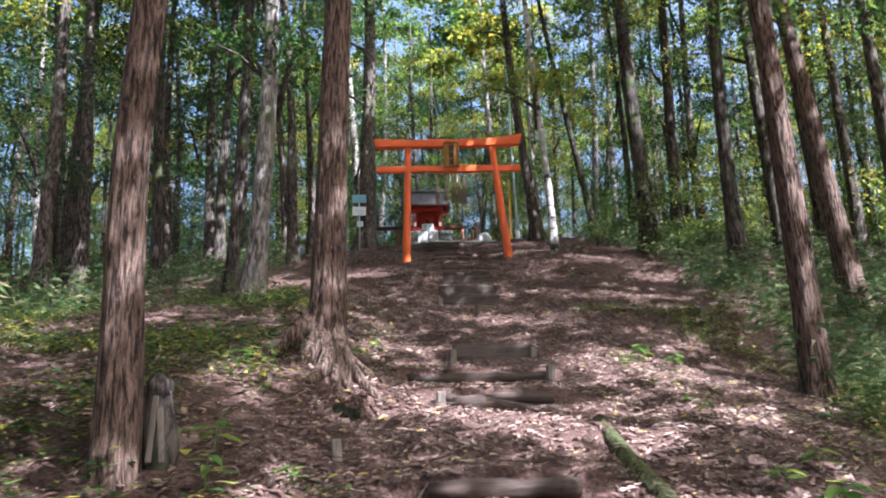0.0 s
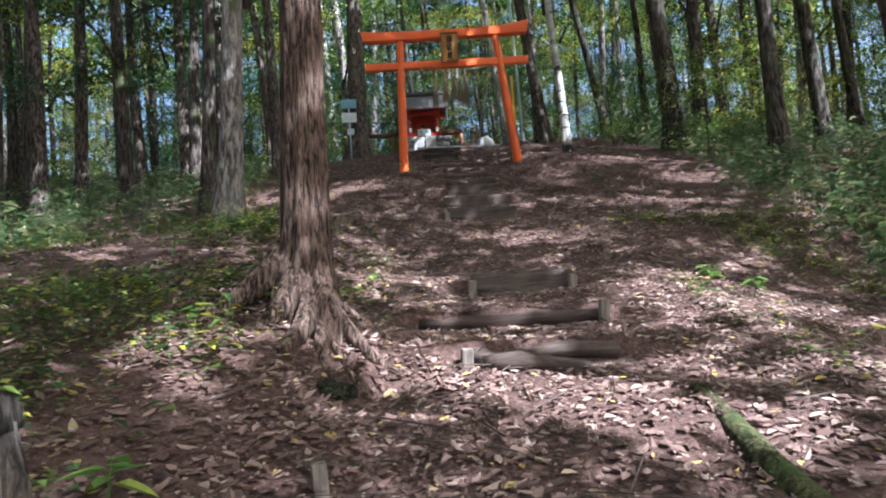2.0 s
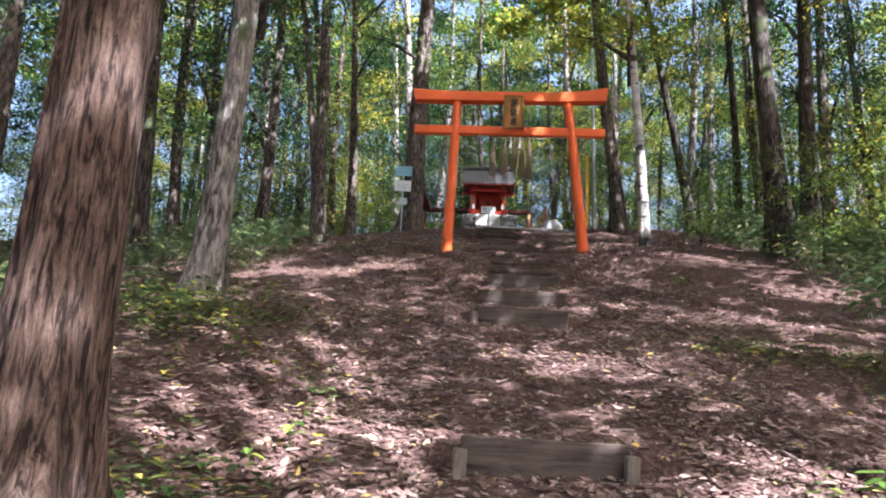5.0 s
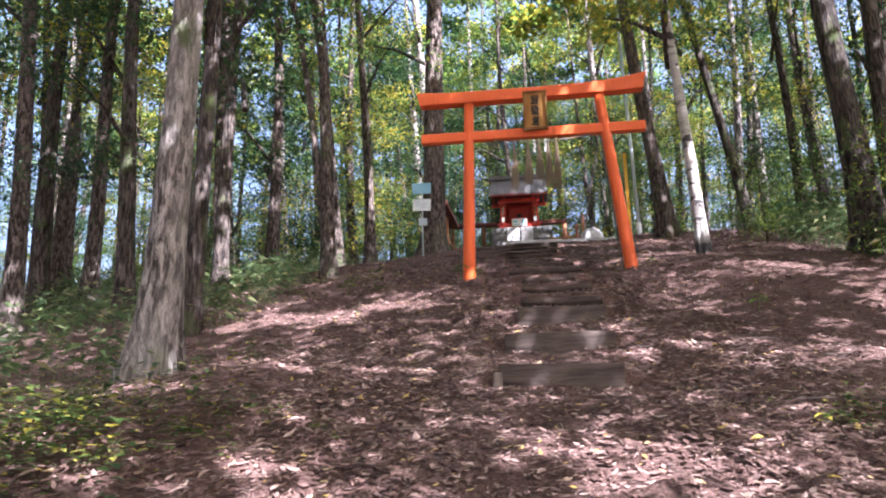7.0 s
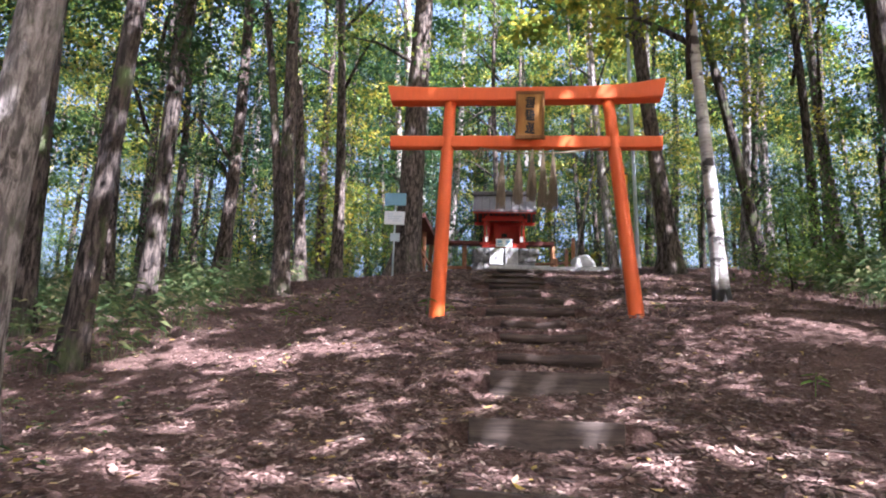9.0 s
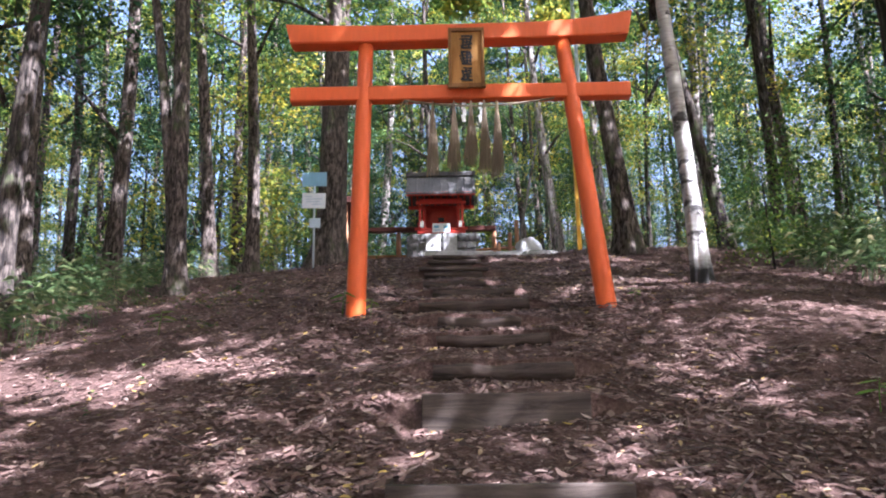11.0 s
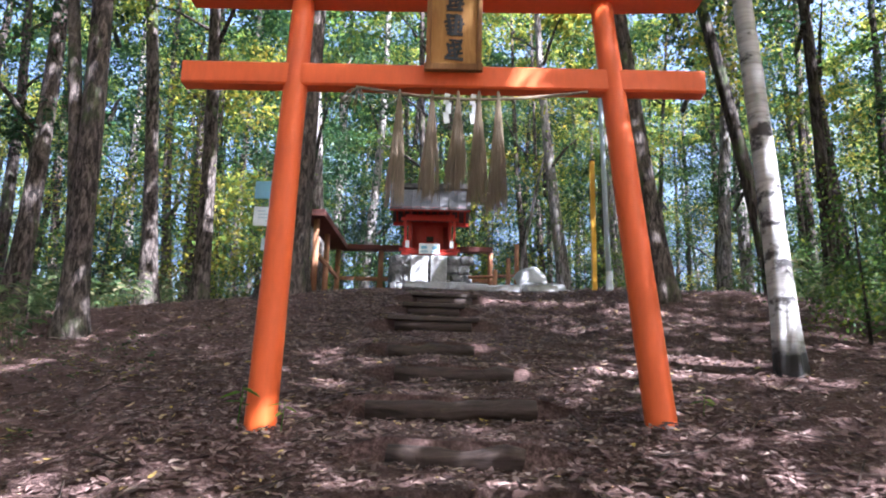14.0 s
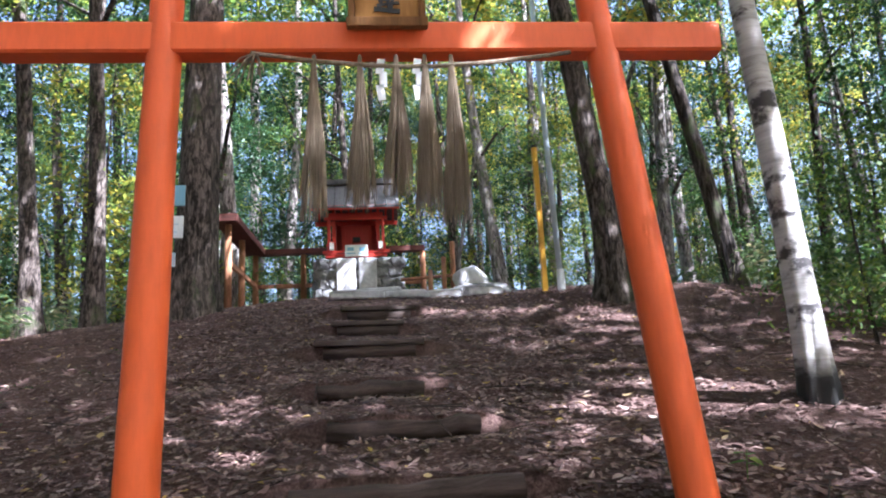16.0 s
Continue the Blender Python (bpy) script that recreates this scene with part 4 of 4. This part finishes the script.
# mossy log lying beside the path
zl = [ground(0.24, 3.5), ground(0.16, 2.6), ground(0.2, 1.5)]
lg = thing("fallen_log", pose(0.16, 2.6, zl[1]), "half-buried mossy log lying along the path", "log")
M_MOSS = bark("moss", (0.02, 0.018, 0.01), (0.05, 0.05, 0.02), (0.12, 0.11, 0.045), 0.5, 30, 0.4)
part("log", tube([(0.08, 0.9, zl[0] - zl[1] - 0.01), (0, 0, -0.01), (0.04, -1.1, zl[2] - zl[1] - 0.01)], [0.06, 0.065, 0.065], 14, wobble=0.2, seed=3.0), M_MOSS, lg, smooth=True)

# ---- seedlings standing out of the litter ----
M_SEEDLING = leaf_material("seedling_leaf", ((0.1, (0.09, 0.19, 0.035)), (0.6, (0.15, 0.26, 0.05)), (0.9, (0.30, 0.33, 0.06))), 0.45, 0.5, 0.7)


def seedling(x, y, scale, leaves, label, long=0.5):
    """A thin stem with a loose whorl of folded, drooping leaves."""
    rng = random.Random(int(x * 97 + y * 31))
    root = thing("seedling", pose(x, y, ground(x, y)) @ Matrix.Scale(scale, 4), label, "seedling", "seedlings in the leaf litter")
    h = rng.uniform(0.14, 0.22)
    part("stem", tube([(0, 0, -0.04), (0.01, 0.005, h * 0.5), (0.02, 0, h)], [0.004, 0.0035, 0.002], 6), M_SEEDLING, root)
    for k in range(leaves):
        a = 2.4 * k + rng.uniform(-0.3, 0.3)
        ln = rng.uniform(0.09, 0.14)
        w = ln * long * 0.5
        zz = h * (0.55 + 0.45 * k / leaves)
        c, sn, drop = math.cos(a), math.sin(a), rng.uniform(-0.45, 0.1)
        verts = []
        for du, dw, dz in ((0.02, 0, 0), (0.3, -w, 0.05), (0.7, -0.75 * w, 0.04 + 0.5 * drop), (1.0, 0, drop), (0.7, 0.75 * w, 0.04 + 0.5 * drop), (0.3, w, 0.05)):
            verts.append((0.015 + c * du * ln - sn * dw, sn * du * ln + c * dw, zz + dz * ln))
        quads("leaf", verts, [(0, 1, 2, 3), (0, 3, 4, 5)], M_SEEDLING, root)


for x, y, sc, n, lb, lo in ((-2.12, 2.15, 1.2, 7, "bright green seedling beside a rotting stump", 0.45), (-2.05, 1.75, 1.1, 6, "bright green seedling beside a rotting stump", 0.4),
                            (-1.68, 1.95, 0.9, 5, "small yellow-green seedling in fallen leaves", 0.7), (0.8, 2.0, 1.0, 7, "yellow-green seedling on the sunlit path edge", 0.6),
                            (0.95, 1.75, 1.1, 7, "yellow-green seedling on the sunlit path edge", 0.6), (1.15, 2.3, 0.9, 6, "yellow-green seedling on the sunlit path edge", 0.6),
                            (-1.5, 5.9, 0.8, 4, "small green seedling behind a cedar", 0.6), (-1.6, 5.6, 0.7, 4, "small green seedling behind a cedar", 0.6),
                            (1.32, 5.9, 1.2, 7, "low green seedling with broad leaves on the bank", 0.6), (1.55, 5.6, 1.0, 6, "low green seedling with broad leaves on the bank", 0.6),
                            (-1.36, 14.86, 1.3, 6, "narrow-leaved green seedling at the gate's foot", 0.22), (-1.08, 14.76, 0.9, 5, "narrow-leaved green seedling at the gate's foot", 0.25),
                            (2.05, 12.2, 1.1, 5, "bright green seedling lit by the sun", 0.5), (-3.1, 14.9, 1.3, 6, "bright green seedling lit by the sun", 0.5),
                            (-3.2, 6.2, 1.3, 6, "yellow seedling on the shaded bank", 0.6), (-2.9, 4.6, 1.0, 6, "yellow seedling on the shaded bank", 0.6),
                            (-2.3, 3.7, 1.0, 6, "yellow-green seedling in fallen leaves", 0.6), (1.45, 15.05, 0.7, 5, "small green seedling at the gate's foot", 0.6)):
    seedling(x, y, sc, n, lb, lo)

# ---- what lies and grows on the ground ----
def scatter(name, count, spots, leaf, material, label, category, seed):
    """One object of many small leaves laid on the hill."""
    rng = np.random.default_rng(seed)
    v, f = [], []
    n = 0
    while n < count:
        x, y = spots(rng)
        n += leaf(rng, x, y, v, f)
    ob = quads(name, v, f, material)
    return tagged(ob, label, category, kind="stuff")


def dead_leaf(rng, x, y, v, f):
    z = ground(x, y) + 0.008 + 0.018 * rng.random() + (0.03 * noise.noise((x * 2.3, y * 2.3, 0)))
    a, ln = rng.uniform(0, 6.28), 0.011 + 0.032 * rng.random() ** 2.2
    w = ln * rng.uniform(0.3, 0.6)
    t, curl = rng.normal(0, 0.35), rng.uniform(-0.4, 0.7)
    c, s = math.cos(a), math.sin(a)
    up = 0.27
    k = len(v)
    for du, dw, dz in ((-ln, 0, 0), (-0.4 * ln, -w, curl * w), (0.35 * ln, -0.8 * w, curl * w + 0.3 * t * ln), (ln, 0, t * ln), (0.35 * ln, 0.8 * w, curl * w + 0.3 * t * ln), (-0.4 * ln, w, curl * w)):
        px, py = x + c * du - s * dw, y + s * du + c * dw
        v.append((px, py, z + dz + up * (py - y)))
    f.append((k, k + 1, k + 2, k + 3))
    f.append((k, k + 3, k + 4, k + 5))
    return 1


def litter_spot(rng):
    u = rng.random()
    if u < 0.55:
        x = rng.normal(-0.2, 1.6)
        if abs(x + 0.1) < 0.6 and rng.random() < 0.55:
            x += 1.3 * rng.choice((-1, 1))
        return x, rng.uniform(0.5, 21.5)
    return rng.uniform(-6.5, 5.5), rng.uniform(-1, 23)


scatter("leaf_litter", 155000, litter_spot, dead_leaf, M_LITTER, "carpet of brown and tan fallen leaves", "leaves", 11)


def twig(rng, x, y, v, f):
    z = ground(x, y) + 0.02
    a, ln, w = rng.uniform(0, 6.28), rng.uniform(0.05, 0.22), rng.uniform(0.002, 0.005)
    c, s = math.cos(a), math.sin(a)
    k = len(v)
    for e in (-1, 1):
        px, py = x + c * ln * e, y + s * ln * e
        zz = ground(px, py) + 0.02 + 0.03 * rng.random()
        for dw, dz in ((-w, 0), (0, w * 1.7), (w, 0)):
            v.append((px - s * dw, py + c * dw, zz + dz))
    f.extend(((k, k + 1, k + 4, k + 3), (k + 1, k + 2, k + 5, k + 4), (k, k + 3, k + 5, k + 2)))
    return 1


scatter("twigs", 900, litter_spot, twig, M_LOG, "thin broken twigs lying among the leaves", "twigs", 12)


def herb(rng, x, y, v, f):
    z = ground(x, y)
    big = 1.0 if rng.random() < 0.8 else 1.6
    h = rng.uniform(0.05, 0.2) * big
    lean = rng.normal(0, 0.06, 2)
    m = int(rng.integers(3, 7))
    for i in range(m):
        a = 2.4 * i + rng.uniform(0, 1)
        zz = z + h * (0.5 + 0.5 * i / m)
        ln = rng.uniform(0.032, 0.066) * big
        c, s, t = math.cos(a), math.sin(a), rng.uniform(-0.35, 0.25)
        k = len(v)
        cx, cy = x + lean[0] * i / m, y + lean[1] * i / m
        for du, dw, dz in ((0.01, 0, 0), (0.5 * ln, -0.3 * ln, 0.02 * ln), (ln, 0, t * ln), (0.5 * ln, 0.3 * ln, 0.02 * ln)):
            v.append((cx + c * du - s * dw, cy + s * du + c * dw, zz + dz))
        f.append((k, k + 1, k + 2, k + 3))
    return 1


def patch_spot(rng):
    while True:
        u = rng.random()
        if u < 0.55:
            x, y = -1.3 - 5.5 * rng.random() ** 0.8, rng.uniform(-0.5, 8.5)
            if rng.random() < 0.3 and x > -2.6:
                continue
        elif u < 0.92:
            x, y = 0.9 + 3.6 * rng.random() ** 0.8, rng.uniform(-0.5, 9)
        else:
            x, y = rng.uniform(-7, -2.5), rng.uniform(8, 20)
            if rng.random() < 0.5:
                continue
        if noise.noise((x * 0.8, y * 0.8, 5.5)) > rng.uniform(-0.25, 0.35):
            return x, y


scatter("herbs", 12000, patch_spot, herb, M_HERB, "low herbs with green and yellowing leaves", "herbs", 13)


def blade(rng, x, y, v, f):
    """A tuft of bamboo grass: thin culms with long arching leaves."""
    z = ground(x, y) - 0.02
    for _ in range(int(rng.integers(4, 8))):
        h = rng.uniform(0.25, 0.75)
        a = rng.uniform(0, 6.28)
        c, s = math.cos(a), math.sin(a)
        x0, y0 = x + rng.normal(0, 0.08), y + rng.normal(0, 0.08)
        ln, w = rng.uniform(0.10, 0.22), rng.uniform(0.008, 0.014)
        k = len(v)
        px, py, pz = x0 + c * h * 0.25, y0 + s * h * 0.25, z + h
        v.extend(((x0 - 0.003, y0, z), (x0 + 0.003, y0, z), (px, py, pz)))
        f.append((k, k + 1, k + 2))
        for j in range(3):
            b = a + (j - 1) * 1.1 + rng.normal(0, 0.3)
            c2, s2, t = math.cos(b), math.sin(b), rng.uniform(-0.4, 0.3)
            q = 0.55 + 0.225 * j
            ox, oy, oz = x0 + (px - x0) * q, y0 + (py - y0) * q, z + h * q
            k = len(v)
            for du, dw, dz in ((0, 0, 0), (0.4, -w, 0.10), (0.4, w, 0.10), (1.0, 0, t - 0.1)):
                v.append((ox + c2 * du * ln - s2 * dw, oy + s2 * du * ln + c2 * dw, oz + dz * ln))
            f.append((k, k + 1, k + 3))
            f.append((k, k + 3, k + 2))
    return 1


def sasa_spot(rng):
    while True:
        u = rng.random()
        if u < 0.45:
            x, y = rng.uniform(2.4, 9), rng.uniform(1.5, 22)
            if x < 3.1 + 0.10 * abs(y - 5) + 0.8 * noise.noise((x * 0.9, y * 0.9, 2.0)) or rng.random() < 0.45:
                continue
        elif u < 0.9:
            x, y = rng.uniform(-13, -3.4), rng.uniform(6, 26)
            if x > -4.3 - 0.12 * abs(y - 15) or rng.random() < 0.65:
                continue
        else:
            x, y = rng.uniform(-16, 16), rng.uniform(24, 40)
            if abs(x) < 4:
                continue
        return x, y


scatter("bamboo_grass", 2400, sasa_spot, blade, M_SASA, "thicket of bamboo grass with long arching leaves", "grass", 14)
